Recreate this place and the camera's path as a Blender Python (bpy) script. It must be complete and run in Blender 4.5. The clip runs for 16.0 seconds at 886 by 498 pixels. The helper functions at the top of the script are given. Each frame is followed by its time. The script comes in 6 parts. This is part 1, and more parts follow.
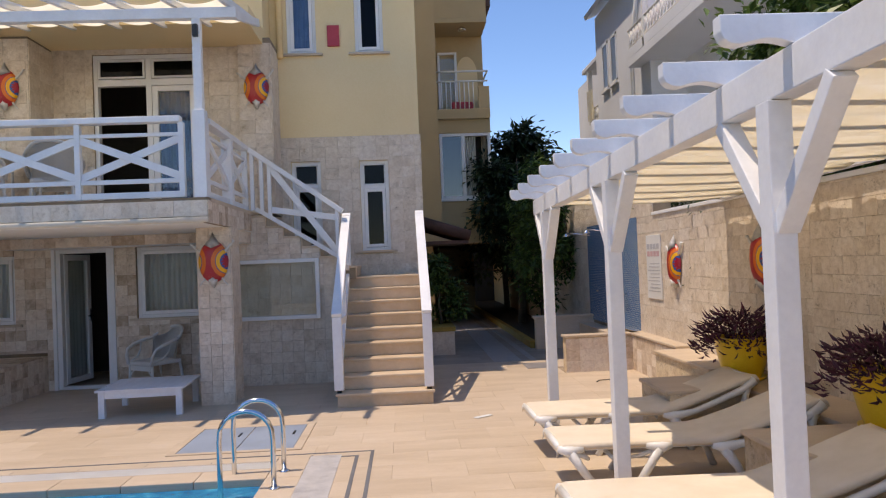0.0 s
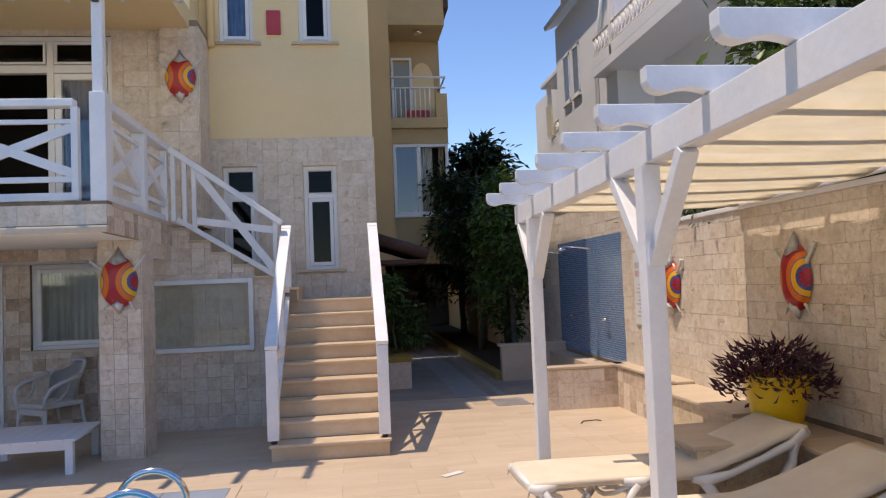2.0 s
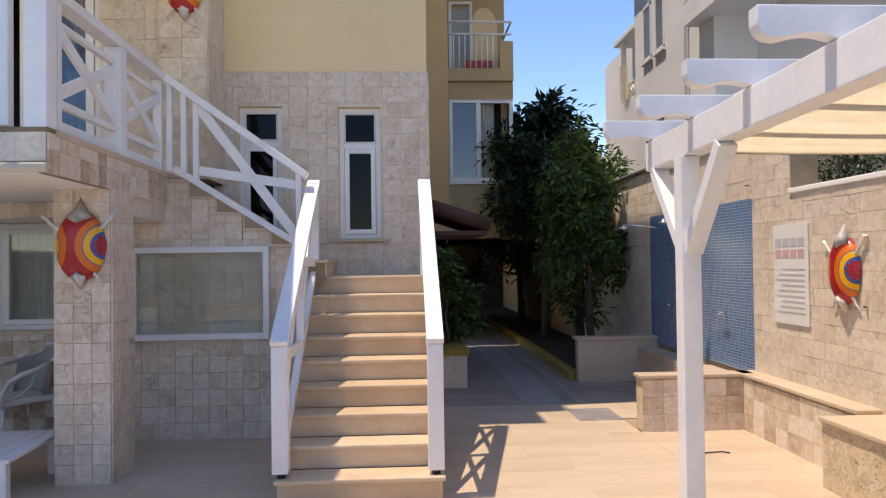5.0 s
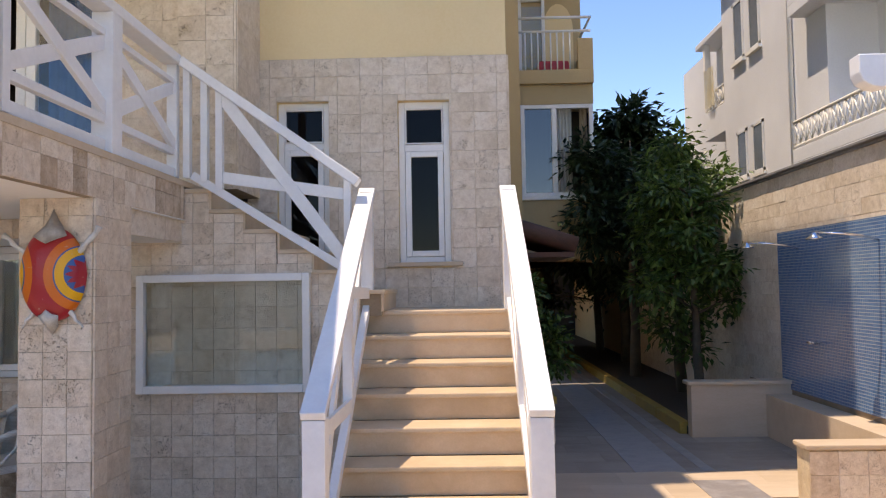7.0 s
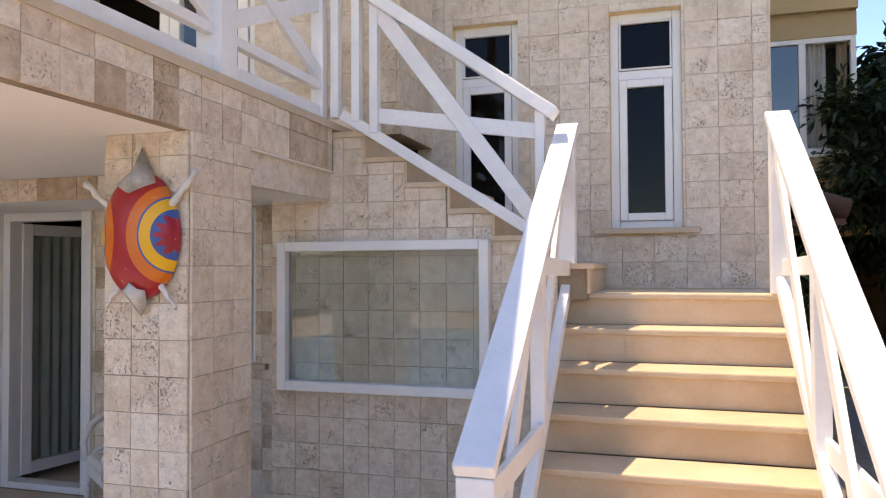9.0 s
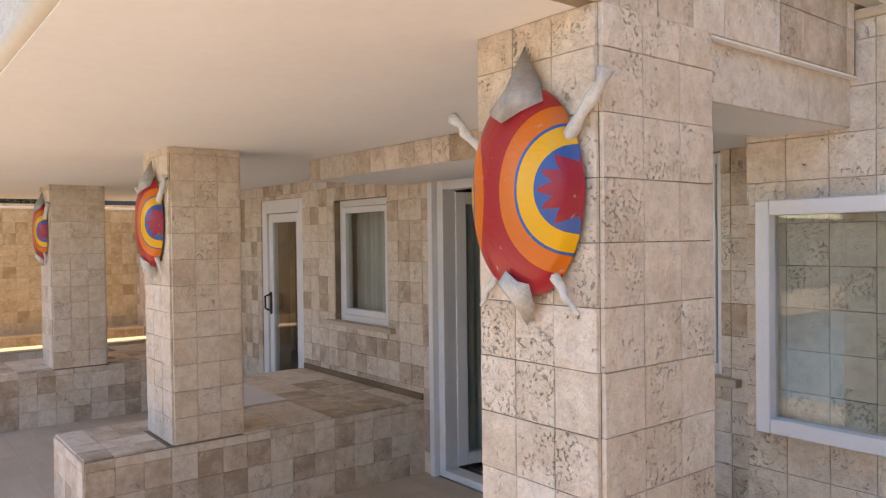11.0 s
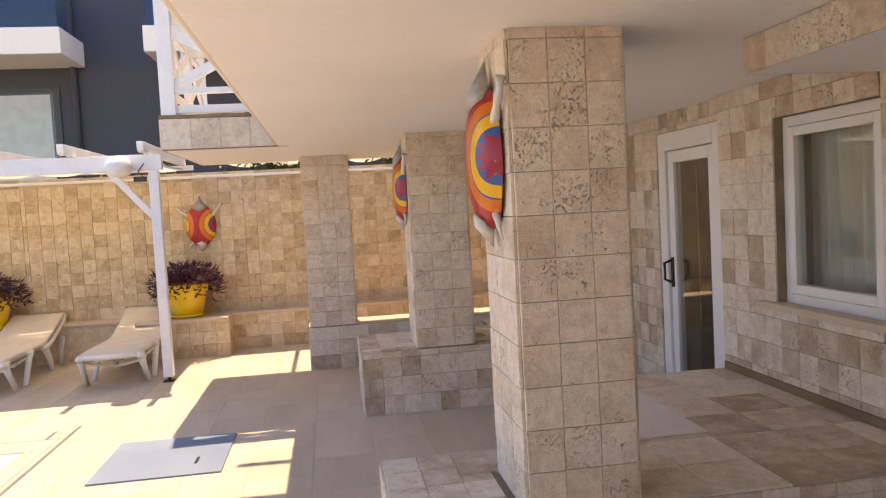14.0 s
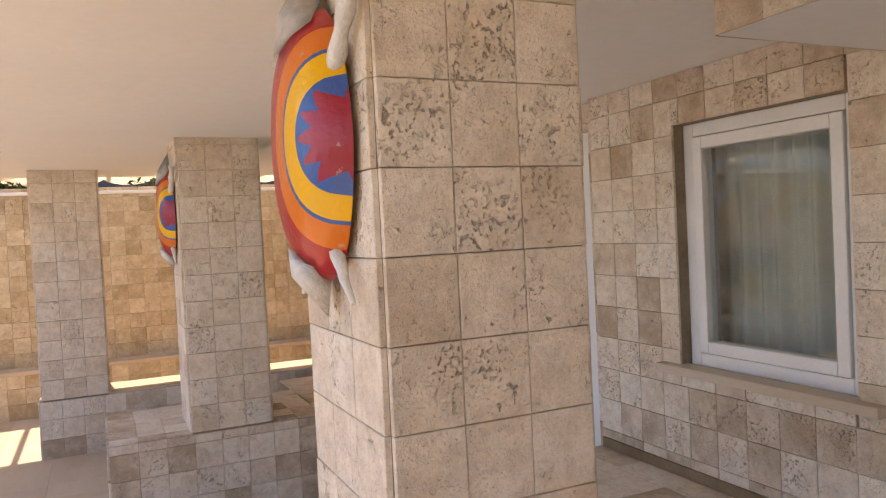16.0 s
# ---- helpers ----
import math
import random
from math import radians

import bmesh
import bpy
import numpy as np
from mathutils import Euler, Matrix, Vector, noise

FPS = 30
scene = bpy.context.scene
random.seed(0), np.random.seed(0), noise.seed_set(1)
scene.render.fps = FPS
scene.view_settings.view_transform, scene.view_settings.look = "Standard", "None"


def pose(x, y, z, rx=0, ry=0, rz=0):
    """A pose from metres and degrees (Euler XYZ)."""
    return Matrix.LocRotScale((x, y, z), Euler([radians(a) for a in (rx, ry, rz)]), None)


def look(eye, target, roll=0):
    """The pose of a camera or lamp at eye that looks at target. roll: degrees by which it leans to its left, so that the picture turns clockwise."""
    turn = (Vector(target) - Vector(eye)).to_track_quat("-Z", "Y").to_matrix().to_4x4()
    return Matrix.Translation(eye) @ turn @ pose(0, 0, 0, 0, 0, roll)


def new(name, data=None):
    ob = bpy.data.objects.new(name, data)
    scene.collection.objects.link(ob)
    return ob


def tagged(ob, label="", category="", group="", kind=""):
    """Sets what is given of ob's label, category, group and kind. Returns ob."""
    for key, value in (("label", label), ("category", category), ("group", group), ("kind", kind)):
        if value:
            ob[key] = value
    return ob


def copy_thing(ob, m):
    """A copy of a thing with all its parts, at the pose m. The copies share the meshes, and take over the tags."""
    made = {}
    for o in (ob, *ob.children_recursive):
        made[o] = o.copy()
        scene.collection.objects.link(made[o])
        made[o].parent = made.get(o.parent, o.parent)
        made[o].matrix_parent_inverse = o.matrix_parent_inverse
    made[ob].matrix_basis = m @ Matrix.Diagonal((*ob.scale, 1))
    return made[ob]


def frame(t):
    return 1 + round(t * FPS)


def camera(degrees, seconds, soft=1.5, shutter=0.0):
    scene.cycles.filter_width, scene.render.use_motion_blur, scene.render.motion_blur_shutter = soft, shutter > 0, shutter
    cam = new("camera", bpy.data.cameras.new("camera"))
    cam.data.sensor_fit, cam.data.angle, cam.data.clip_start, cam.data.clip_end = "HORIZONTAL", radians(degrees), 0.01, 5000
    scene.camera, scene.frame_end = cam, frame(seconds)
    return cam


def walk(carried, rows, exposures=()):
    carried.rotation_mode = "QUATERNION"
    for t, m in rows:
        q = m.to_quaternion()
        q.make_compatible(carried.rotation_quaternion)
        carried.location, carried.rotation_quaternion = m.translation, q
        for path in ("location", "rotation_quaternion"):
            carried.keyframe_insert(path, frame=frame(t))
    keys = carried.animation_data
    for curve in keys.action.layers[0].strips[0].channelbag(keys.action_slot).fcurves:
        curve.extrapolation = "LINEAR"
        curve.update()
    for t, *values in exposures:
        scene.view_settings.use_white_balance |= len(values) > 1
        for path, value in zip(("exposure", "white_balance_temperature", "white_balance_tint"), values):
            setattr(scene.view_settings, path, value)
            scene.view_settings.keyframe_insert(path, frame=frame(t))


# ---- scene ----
cam = camera(61.9, 16.0, 1.2)
PATH = [
    (0, (0.168, 1.468, 1.658), (0.272, 3.465, 1.693), -2.3),
    (0.5, (0.147, 1.851, 1.655), (0.274, 3.846, 1.704), -1.8),
    (1, (0.127, 2.239, 1.672), (0.291, 4.231, 1.736), -1.8),
    (1.5, (0.186, 2.615, 1.665), (0.395, 4.603, 1.742), -2.1),
    (2, (0.146, 2.965, 1.638), (0.389, 4.948, 1.729), -2.3),
    (2.5, (0.188, 3.307, 1.628), (0.444, 5.288, 1.724), -2.1),
    (3, (0.207, 3.679, 1.633), (0.445, 5.662, 1.727), -1.6),
    (3.5, (0.201, 4.031, 1.627), (0.399, 6.019, 1.706), -1.1),
    (4, (0.232, 4.382, 1.612), (0.388, 6.375, 1.661), -0.7),
    (4.2, (0.23, 4.516, 1.602), (0.371, 6.511, 1.636), -0.7),
    (6.3, (0.085, 6.204, 1.664), (0.132, 8.203, 1.713), -0.9),
    (6.5, (0.078, 6.356, 1.664), (0.101, 8.355, 1.731), -1.0),
    (7, (0.038, 6.743, 1.673), (-0.009, 8.74, 1.774), -1.0),
    (7.5, (0.048, 7.113, 1.663), (-0.085, 9.105, 1.775), -0.9),
    (8, (-0.013, 7.466, 1.653), (-0.265, 9.448, 1.749), -0.7),
    (8.2, (-0.02, 7.616, 1.644), (-0.325, 9.59, 1.729), -0.6),
    (10.3, (-0.611, 9.069, 1.64), (-1.827, 10.656, 1.624), -0.4),
    (10.5, (-0.686, 9.179, 1.643), (-2.015, 10.673, 1.628), -0.4),
    (11, (-0.89, 9.447, 1.665), (-2.458, 10.688, 1.636), -0.7),
    (11.5, (-1.13, 9.62, 1.649), (-2.861, 10.622, 1.603), -0.8),
    (12, (-1.386, 9.84, 1.631), (-3.221, 10.632, 1.557), -1.0),
    (12.5, (-1.675, 10.051, 1.599), (-3.578, 10.652, 1.499), -1.3),
    (13, (-1.966, 10.187, 1.604), (-3.91, 10.634, 1.485), -1.8),
    (13.5, (-2.303, 10.226, 1.61), (-4.269, 10.556, 1.488), -2.5),
    (14, (-2.637, 10.199, 1.606), (-4.608, 10.497, 1.494), -3.1),
    (14.5, (-2.993, 10.174, 1.614), (-4.947, 10.573, 1.513), -3.4),
    (15, (-3.339, 10.136, 1.598), (-5.246, 10.733, 1.507), -3.3),
    (15.5, (-3.636, 10.273, 1.586), (-5.457, 11.097, 1.502), -3.2),
    (16, (-3.949, 10.404, 1.605), (-5.762, 11.246, 1.552), -2.8),
]
walk(cam, [(t, look(eye, target, roll)) for t, eye, target, roll in PATH],
     [(0, 0.74, 8200, 17), (4, 0.97, 8400, 17), (7, 1.27, 9000, 18), (8.5, 1.5, 9400, 18), (10.5, 2.04, 10400, 18), (12, 2.06, 10600, 19), (14, 2.0, 10900, 21), (16, 2.18, 10900, 21)])

# ---- light ----
world = bpy.data.worlds.new("sky")
scene.world = world
world.use_nodes = True
wn = world.node_tree.nodes
sky = wn.new("ShaderNodeTexSky")
sky.sky_type = "NISHITA"
sky.sun_disc = False
sky.sun_elevation = radians(72)
sky.sun_rotation = radians(265)
sky.altitude = 1800
sky.air_density, sky.dust_density, sky.ozone_density = 1.0, 0.05, 3.5
wn["Background"].inputs["Strength"].default_value = 0.15
clear = wn.new("ShaderNodeHueSaturation")
clear.inputs["Hue"].default_value, clear.inputs["Saturation"].default_value = 0.505, 1.18
world.node_tree.links.new(sky.outputs[0], clear.inputs["Color"])
world.node_tree.links.new(clear.outputs[0], wn["Background"].inputs["Color"])
sun = new("sun", bpy.data.lights.new("sun", "SUN"))
sun.data.energy, sun.data.angle, sun.data.color = 2.05, radians(0.55), (1.0, 0.96, 0.90)
sun.matrix_basis = look((-3.1, -0.35, 10), (0, 0, 0))


# ---- materials ----
def node_material(name):
    m = bpy.data.materials.new(name)
    m.use_nodes = True
    t = m.node_tree
    return m, t, t.nodes["Principled BSDF"], t.nodes, t.links


def mixed(t, fac, a, b, blend="MIX"):
    """Colour mix node; a and b are sockets or colours."""
    n = t.nodes.new("ShaderNodeMix")
    n.data_type, n.blend_type = "RGBA", blend
    for key, value in ((0, fac), (6, a), (7, b)):
        if hasattr(value, "is_output"):
            t.links.new(value, n.inputs[key])
        else:
            n.inputs[key].default_value = value if key == 0 else (*value, 1) if len(value) == 3 else value
    return n.outputs[2]


def ramp(t, fac, stops):
    n = t.nodes.new("ShaderNodeValToRGB")
    while len(n.color_ramp.elements) < len(stops):
        n.color_ramp.elements.new(0.5)
    for e, (p, c) in zip(n.color_ramp.elements, stops):
        e.position, e.color = p, (*c, 1) if len(c) == 3 else c
    t.links.new(fac, n.inputs[0])
    return n.outputs[0]


def noise_tex(t, vec, scale, detail=5, rough=0.6):
    n = t.nodes.new("ShaderNodeTexNoise")
    n.inputs["Scale"].default_value, n.inputs["Detail"].default_value, n.inputs["Roughness"].default_value = scale, detail, rough
    if vec is not None:
        t.links.new(vec, n.inputs["Vector"])
    return n.outputs["Fac"]


def math_node(t, op, a, b=0.0):
    n = t.nodes.new("ShaderNodeMath")
    n.operation = op
    for k, v in ((0, a), (1, b)):
        if hasattr(v, "is_output"):
            t.links.new(v, n.inputs[k])
        else:
            n.inputs[k].default_value = v
    return n.outputs[0]


def bump_of(t, height, strength, distance, shader):
    n = t.nodes.new("ShaderNodeBump")
    n.inputs["Strength"].default_value, n.inputs["Distance"].default_value = strength, distance
    t.links.new(height, n.inputs["Height"])
    t.links.new(n.outputs[0], shader.inputs["Normal"])


def plain(name, dark, light, rough=0.6, scale=6.0, grain=60.0, bump=0.15, metal=0.0, coat=0.0):
    """Two-scale varied paint, plaster, wood or metal."""
    m, t, b, nodes, links = node_material(name)
    pos = nodes.new("ShaderNodeNewGeometry").outputs["Position"]
    broad, fine = noise_tex(t, pos, scale, 4), noise_tex(t, pos, grain, 5)
    both = math_node(t, "ADD", math_node(t, "MULTIPLY", broad, 0.65), math_node(t, "MULTIPLY", fine, 0.35))
    links.new(ramp(t, both, [(0.36, dark), (0.64, light)]), b.inputs["Base Color"])
    links.new(ramp(t, broad, [(0.3, (rough * 0.85,) * 3), (0.7, (min(1, rough * 1.12),) * 3)]), b.inputs["Roughness"])
    b.inputs["Metallic"].default_value = metal
    b.inputs["Coat Weight"].default_value = coat
    if bump:
        bump_of(t, fine, bump, 0.01, b)
    return m


def stone(name, tones, pit=1.0, rough=0.7, pit_scale=112.0, spread=1.0, vein=7.0, streak=1.0):
    """Travertine: each piece has its own tone, cloudy veins, worm-eaten hollows and fine pores."""
    m, t, b, nodes, links = node_material(name)
    geo = nodes.new("ShaderNodeNewGeometry")
    info = nodes.new("ShaderNodeObjectInfo")
    one = math_node(t, "FRACT", math_node(t, "ADD", info.outputs["Random"], math_node(t, "MULTIPLY", geo.outputs["Random Per Island"], 7.31)))
    squeeze = nodes.new("ShaderNodeVectorMath")
    squeeze.operation = "MULTIPLY"
    links.new(geo.outputs["Position"], squeeze.inputs[0])
    squeeze.inputs[1].default_value = (streak, 1.0, 1.0)
    shift = nodes.new("ShaderNodeVectorMath")
    shift.operation = "MULTIPLY_ADD"
    links.new(one, shift.inputs[0])
    shift.inputs[1].default_value = (31.0, 17.0, 23.0)
    links.new(squeeze.outputs[0], shift.inputs[2])
    pos = shift.outputs[0]
    cloud, fine = noise_tex(t, pos, vein, 7, 0.66), noise_tex(t, pos, 110.0, 5, 0.7)
    tone = ramp(t, math_node(t, "ADD", math_node(t, "MULTIPLY", math_node(t, "SUBTRACT", one, 0.5), 0.62 * spread), cloud),
                [(0.2, tones[0]), (0.40, tones[1]), (0.55, tones[2]), (0.76, tones[3])])
    grain = ramp(t, fine, [(0.36, (0, 0, 0)), (0.68, (1, 1, 1))])
    tone = mixed(t, math_node(t, "MULTIPLY", grain, 0.24), tone, (0.40, 0.29, 0.18))
    mottle = ramp(t, noise_tex(t, pos, 21.0, 8, 0.74), [(0.44, (0, 0, 0)), (0.64, (1, 1, 1))])
    tone = mixed(t, math_node(t, "MULTIPLY", mottle, 0.46 * min(1, pit + 0.15)), tone, (0.44, 0.33, 0.235))
    chalk = ramp(t, noise_tex(t, pos, 13.0, 7, 0.7), [(0.50, (0, 0, 0)), (0.66, (1, 1, 1))])
    tone = mixed(t, math_node(t, "MULTIPLY", chalk, 0.35 * min(1, pit + 0.1)), tone, (0.88, 0.79, 0.67))
    # hollows gather in some pieces and some spots; their rims wander
    own = math_node(t, "MULTIPLY", math_node(t, "SUBTRACT", math_node(t, "FRACT", math_node(t, "MULTIPLY", one, 13.7)), 0.5), 0.22)
    where = ramp(t, math_node(t, "ADD", noise_tex(t, pos, 9.0, 4, 0.65), own), [(0.50, (0, 0, 0)), (0.68, (1, 1, 1))])
    holes = ramp(t, noise_tex(t, pos, pit_scale * 0.8, 4, 0.58), [(0.56, (0, 0, 0)), (0.65, (1, 1, 1))])
    cavity = ramp(t, noise_tex(t, pos, pit_scale * 0.36, 5, 0.6), [(0.675, (0, 0, 0)), (0.73, (1, 1, 1))])
    small = ramp(t, noise_tex(t, pos, pit_scale * 2.4, 2, 0.5), [(0.655, (0, 0, 0)), (0.72, (1, 1, 1))])
    dent = math_node(t, "MULTIPLY", math_node(t, "MAXIMUM", math_node(t, "MAXIMUM", math_node(t, "MULTIPLY", where, holes), cavity), math_node(t, "MULTIPLY", small, 0.6)), pit)
    stain = ramp(t, noise_tex(t, pos, 4.5, 5, 0.7), [(0.56, (0, 0, 0)), (0.72, (1, 1, 1))])
    tone = mixed(t, math_node(t, "MULTIPLY", stain, 0.28 * min(1, pit + 0.3)), tone, (0.40, 0.27, 0.13))
    links.new(mixed(t, math_node(t, "MULTIPLY", dent, 0.85), tone, (0.15, 0.095, 0.05)), b.inputs["Base Color"])
    b.inputs["Roughness"].default_value = rough
    height = math_node(t, "SUBTRACT", math_node(t, "ADD", math_node(t, "ADD", math_node(t, "MULTIPLY", cloud, 0.5), math_node(t, "MULTIPLY", fine, 0.15)), math_node(t, "MULTIPLY", mottle, -0.12)), dent)
    bump_of(t, height, 1.0 if pit > 0.3 else 0.3, 0.011 if pit > 0.3 else 0.008, b)
    return m


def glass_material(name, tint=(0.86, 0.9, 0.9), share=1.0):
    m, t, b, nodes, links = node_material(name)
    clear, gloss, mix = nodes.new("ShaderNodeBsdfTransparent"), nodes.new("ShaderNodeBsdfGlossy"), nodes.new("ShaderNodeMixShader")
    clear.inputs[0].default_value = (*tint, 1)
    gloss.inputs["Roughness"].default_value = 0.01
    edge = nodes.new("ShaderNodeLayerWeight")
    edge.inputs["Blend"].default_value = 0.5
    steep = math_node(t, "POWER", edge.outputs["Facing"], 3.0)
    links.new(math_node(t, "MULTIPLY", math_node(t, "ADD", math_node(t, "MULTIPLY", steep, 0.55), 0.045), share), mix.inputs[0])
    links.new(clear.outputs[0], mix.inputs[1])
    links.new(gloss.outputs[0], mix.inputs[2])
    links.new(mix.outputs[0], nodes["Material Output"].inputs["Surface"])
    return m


def cloth_material(name, dark, light, thin=0.0):
    m, t, b, nodes, links = node_material(name)
    pos = nodes.new("ShaderNodeNewGeometry").outputs["Position"]
    n = noise_tex(t, pos, 5, 4)
    col = ramp(t, n, [(0.35, dark), (0.65, light)])
    links.new(col, b.inputs["Base Color"])
    b.inputs["Roughness"].default_value = 0.9
    bump_of(t, noise_tex(t, pos, 400, 2), 0.2, 0.002, b)
    if thin:
        tr, mix = nodes.new("ShaderNodeBsdfTranslucent"), nodes.new("ShaderNodeMixShader")
        links.new(col, tr.inputs[0])
        mix.inputs[0].default_value = thin
        links.new(b.outputs[0], mix.inputs[1])
        links.new(tr.outputs[0], mix.inputs[2])
        links.new(mix.outputs[0], nodes["Material Output"].inputs["Surface"])
    return m


def leaf_material(name, tones):
    m, t, b, nodes, links = node_material(name)
    geo = nodes.new("ShaderNodeNewGeometry")
    col = ramp(t, geo.outputs["Random Per Island"], [(i / (len(tones) - 1), c) for i, c in enumerate(tones)])
    links.new(col, b.inputs["Base Color"])
    b.inputs["Roughness"].default_value = 0.42
    tr, mix = nodes.new("ShaderNodeBsdfTranslucent"), nodes.new("ShaderNodeMixShader")
    links.new(col, tr.inputs[0])
    mix.inputs[0].default_value = 0.3
    links.new(b.outputs[0], mix.inputs[1])
    links.new(tr.outputs[0], mix.inputs[2])
    links.new(mix.outputs[0], nodes["Material Output"].inputs["Surface"])
    return m


TRAV = stone("travertine_tile", [(0.46, 0.335, 0.23), (0.70, 0.56, 0.43), (0.83, 0.70, 0.57), (0.89, 0.79, 0.67)], 0.65, spread=0.95)
TRAV_EVEN = stone("even_travertine", [(0.61, 0.475, 0.345), (0.785, 0.645, 0.50), (0.875, 0.745, 0.605), (0.92, 0.825, 0.70)], 0.66, spread=0.34, vein=5.0)
TRAV_WARM = stone("golden_travertine", [(0.44, 0.32, 0.18), (0.60, 0.46, 0.29), (0.71, 0.57, 0.385), (0.80, 0.68, 0.50)], 0.8, spread=0.7)
TRAV_PALE = stone("pale_wall_stone", [(0.62, 0.515, 0.40), (0.75, 0.64, 0.515), (0.82, 0.715, 0.595), (0.87, 0.785, 0.675)], 0.7, spread=0.45)
PAVING = stone("paving_stone", [(0.46, 0.355, 0.25), (0.54, 0.425, 0.31), (0.60, 0.48, 0.36), (0.66, 0.54, 0.42)], 0.05, rough=0.5, spread=0.16, vein=2.6, streak=0.22)
STEP = stone("step_stone", [(0.53, 0.39, 0.25), (0.61, 0.46, 0.31), (0.67, 0.52, 0.365), (0.73, 0.59, 0.43)], 0.0, rough=0.45, spread=0.4, vein=4.0)
# Paving tones darkened to carry the shade between the houses.
SHADED_PATH = stone("shaded_path_stone", [(0.20, 0.17, 0.14), (0.27, 0.23, 0.19), (0.33, 0.28, 0.235), (0.40, 0.345, 0.29)], 0.05, rough=0.6, spread=0.2, vein=2.0, streak=0.5)
PATH_GREY = stone("grey_path_stone", [(0.17, 0.17, 0.175), (0.23, 0.225, 0.23), (0.29, 0.285, 0.28), (0.36, 0.35, 0.34)], 0.0, rough=0.5)
GREY_MARBLE = stone("grey_marble", [(0.24, 0.23, 0.24), (0.36, 0.35, 0.36), (0.48, 0.47, 0.47), (0.6, 0.58, 0.57)], 0.0, rough=0.35)
GROUT = plain("grout", (0.22, 0.165, 0.11), (0.36, 0.28, 0.20), 0.9)
BED = plain("paving_bed", (0.34, 0.25, 0.165), (0.44, 0.335, 0.23), 0.9)
WHITE_WOOD = plain("white_painted_wood", (0.74, 0.75, 0.77), (0.84, 0.85, 0.86), 0.45, 3.0, 30.0, 0.12)
WHITE_PVC = plain("white_plastic_frame", (0.74, 0.74, 0.73), (0.82, 0.82, 0.81), 0.35, 3.0, 60.0, 0.03)
PLASTER = plain("white_plaster", (0.82, 0.80, 0.76), (0.88, 0.87, 0.84), 0.85, 0.8, 20.0, 0.1)
CREAM_PLASTER = plain("cream_plaster", (0.66, 0.58, 0.46), (0.74, 0.66, 0.54), 0.85, 1.5, 25.0, 0.15)
YELLOW = plain("yellow_plaster", (0.78, 0.60, 0.33), (0.84, 0.67, 0.40), 0.85, 0.7, 45.0, 0.12)
# The yellow plaster again, darkened for the shade round the path and neighbour.
SHADED_YELLOW = plain("shaded_yellow_plaster", (0.44, 0.325, 0.175), (0.52, 0.39, 0.22), 0.85, 0.8, 45.0, 0.12)
GREY_WALL = plain("grey_white_plaster", (0.72, 0.74, 0.78), (0.81, 0.83, 0.87), 0.85, 0.5, 30.0, 0.1)
DARK_WALL = plain("dark_blue_grey_plaster", (0.045, 0.055, 0.075), (0.065, 0.075, 0.095), 0.8, 0.6, 30.0, 0.08)
CREAM = cloth_material("cream_awning_cloth", (0.88, 0.81, 0.63), (0.93, 0.87, 0.72), 0.8)
SLING = cloth_material("beige_sling_fabric", (0.66, 0.57, 0.45), (0.72, 0.63, 0.51))
CURTAIN = cloth_material("sheer_curtain", (0.68, 0.69, 0.64), (0.80, 0.81, 0.76), 0.3)
BEIGE_CURTAIN = cloth_material("beige_curtain", (0.42, 0.34, 0.23), (0.52, 0.43, 0.31), 0.15)
BLUE_CURTAIN = cloth_material("blue_curtain", (0.06, 0.16, 0.36), (0.10, 0.22, 0.46), 0.15)
# Near-black colour that stands in for the gloom of unlit rooms.
ROOM_SHADE = plain("room_shade", (0.05, 0.045, 0.04), (0.08, 0.07, 0.06), 0.9)
GLASS = glass_material("window_glass", (0.90, 0.93, 0.92), 1.2)
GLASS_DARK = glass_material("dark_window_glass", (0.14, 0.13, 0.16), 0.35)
STEEL = plain("polished_steel", (0.62, 0.63, 0.64), (0.72, 0.73, 0.74), 0.12, 3.0, 80.0, 0.0, metal=1.0)
BLACK = plain("black_metal", (0.015, 0.015, 0.017), (0.03, 0.03, 0.03), 0.4)
POT = plain("yellow_glazed_pot", (0.78, 0.48, 0.015), (0.88, 0.58, 0.03), 0.32, 5.0, 60.0, 0.05, coat=0.3)
PLASTIC = plain("white_plastic", (0.72, 0.71, 0.68), (0.80, 0.79, 0.76), 0.4, 4.0, 40.0, 0.04)
PURPLE = leaf_material("purple_leaf", [(0.05, 0.014, 0.03), (0.085, 0.022, 0.05), (0.13, 0.035, 0.075), (0.07, 0.03, 0.04)])
LEAF = leaf_material("citrus_leaf", [(0.02, 0.05, 0.012), (0.045, 0.095, 0.02), (0.085, 0.155, 0.032), (0.16, 0.25, 0.06)])
LEAF_DARK = leaf_material("dark_leaf", [(0.012, 0.03, 0.014), (0.025, 0.055, 0.022), (0.04, 0.075, 0.03)])
FLOWER = leaf_material("pink_flower", [(0.5, 0.12, 0.14), (0.6, 0.2, 0.2), (0.12, 0.14, 0.05)])
BARK = plain("bark", (0.06, 0.045, 0.03), (0.13, 0.10, 0.07), 0.9, 8.0, 70.0, 0.5)
SOIL = plain("soil", (0.03, 0.022, 0.015), (0.07, 0.05, 0.035), 0.95, 5.0, 60.0, 0.5)
ROOF_TILE = plain("brown_roof_tile", (0.06, 0.03, 0.022), (0.12, 0.055, 0.04), 0.7, 6.0, 50.0, 0.2)
RED = plain("red_paint", (0.42, 0.03, 0.05), (0.52, 0.05, 0.07), 0.5)
KERB_YELLOW = plain("yellow_kerb_paint", (0.28, 0.18, 0.03), (0.40, 0.27, 0.06), 0.7)
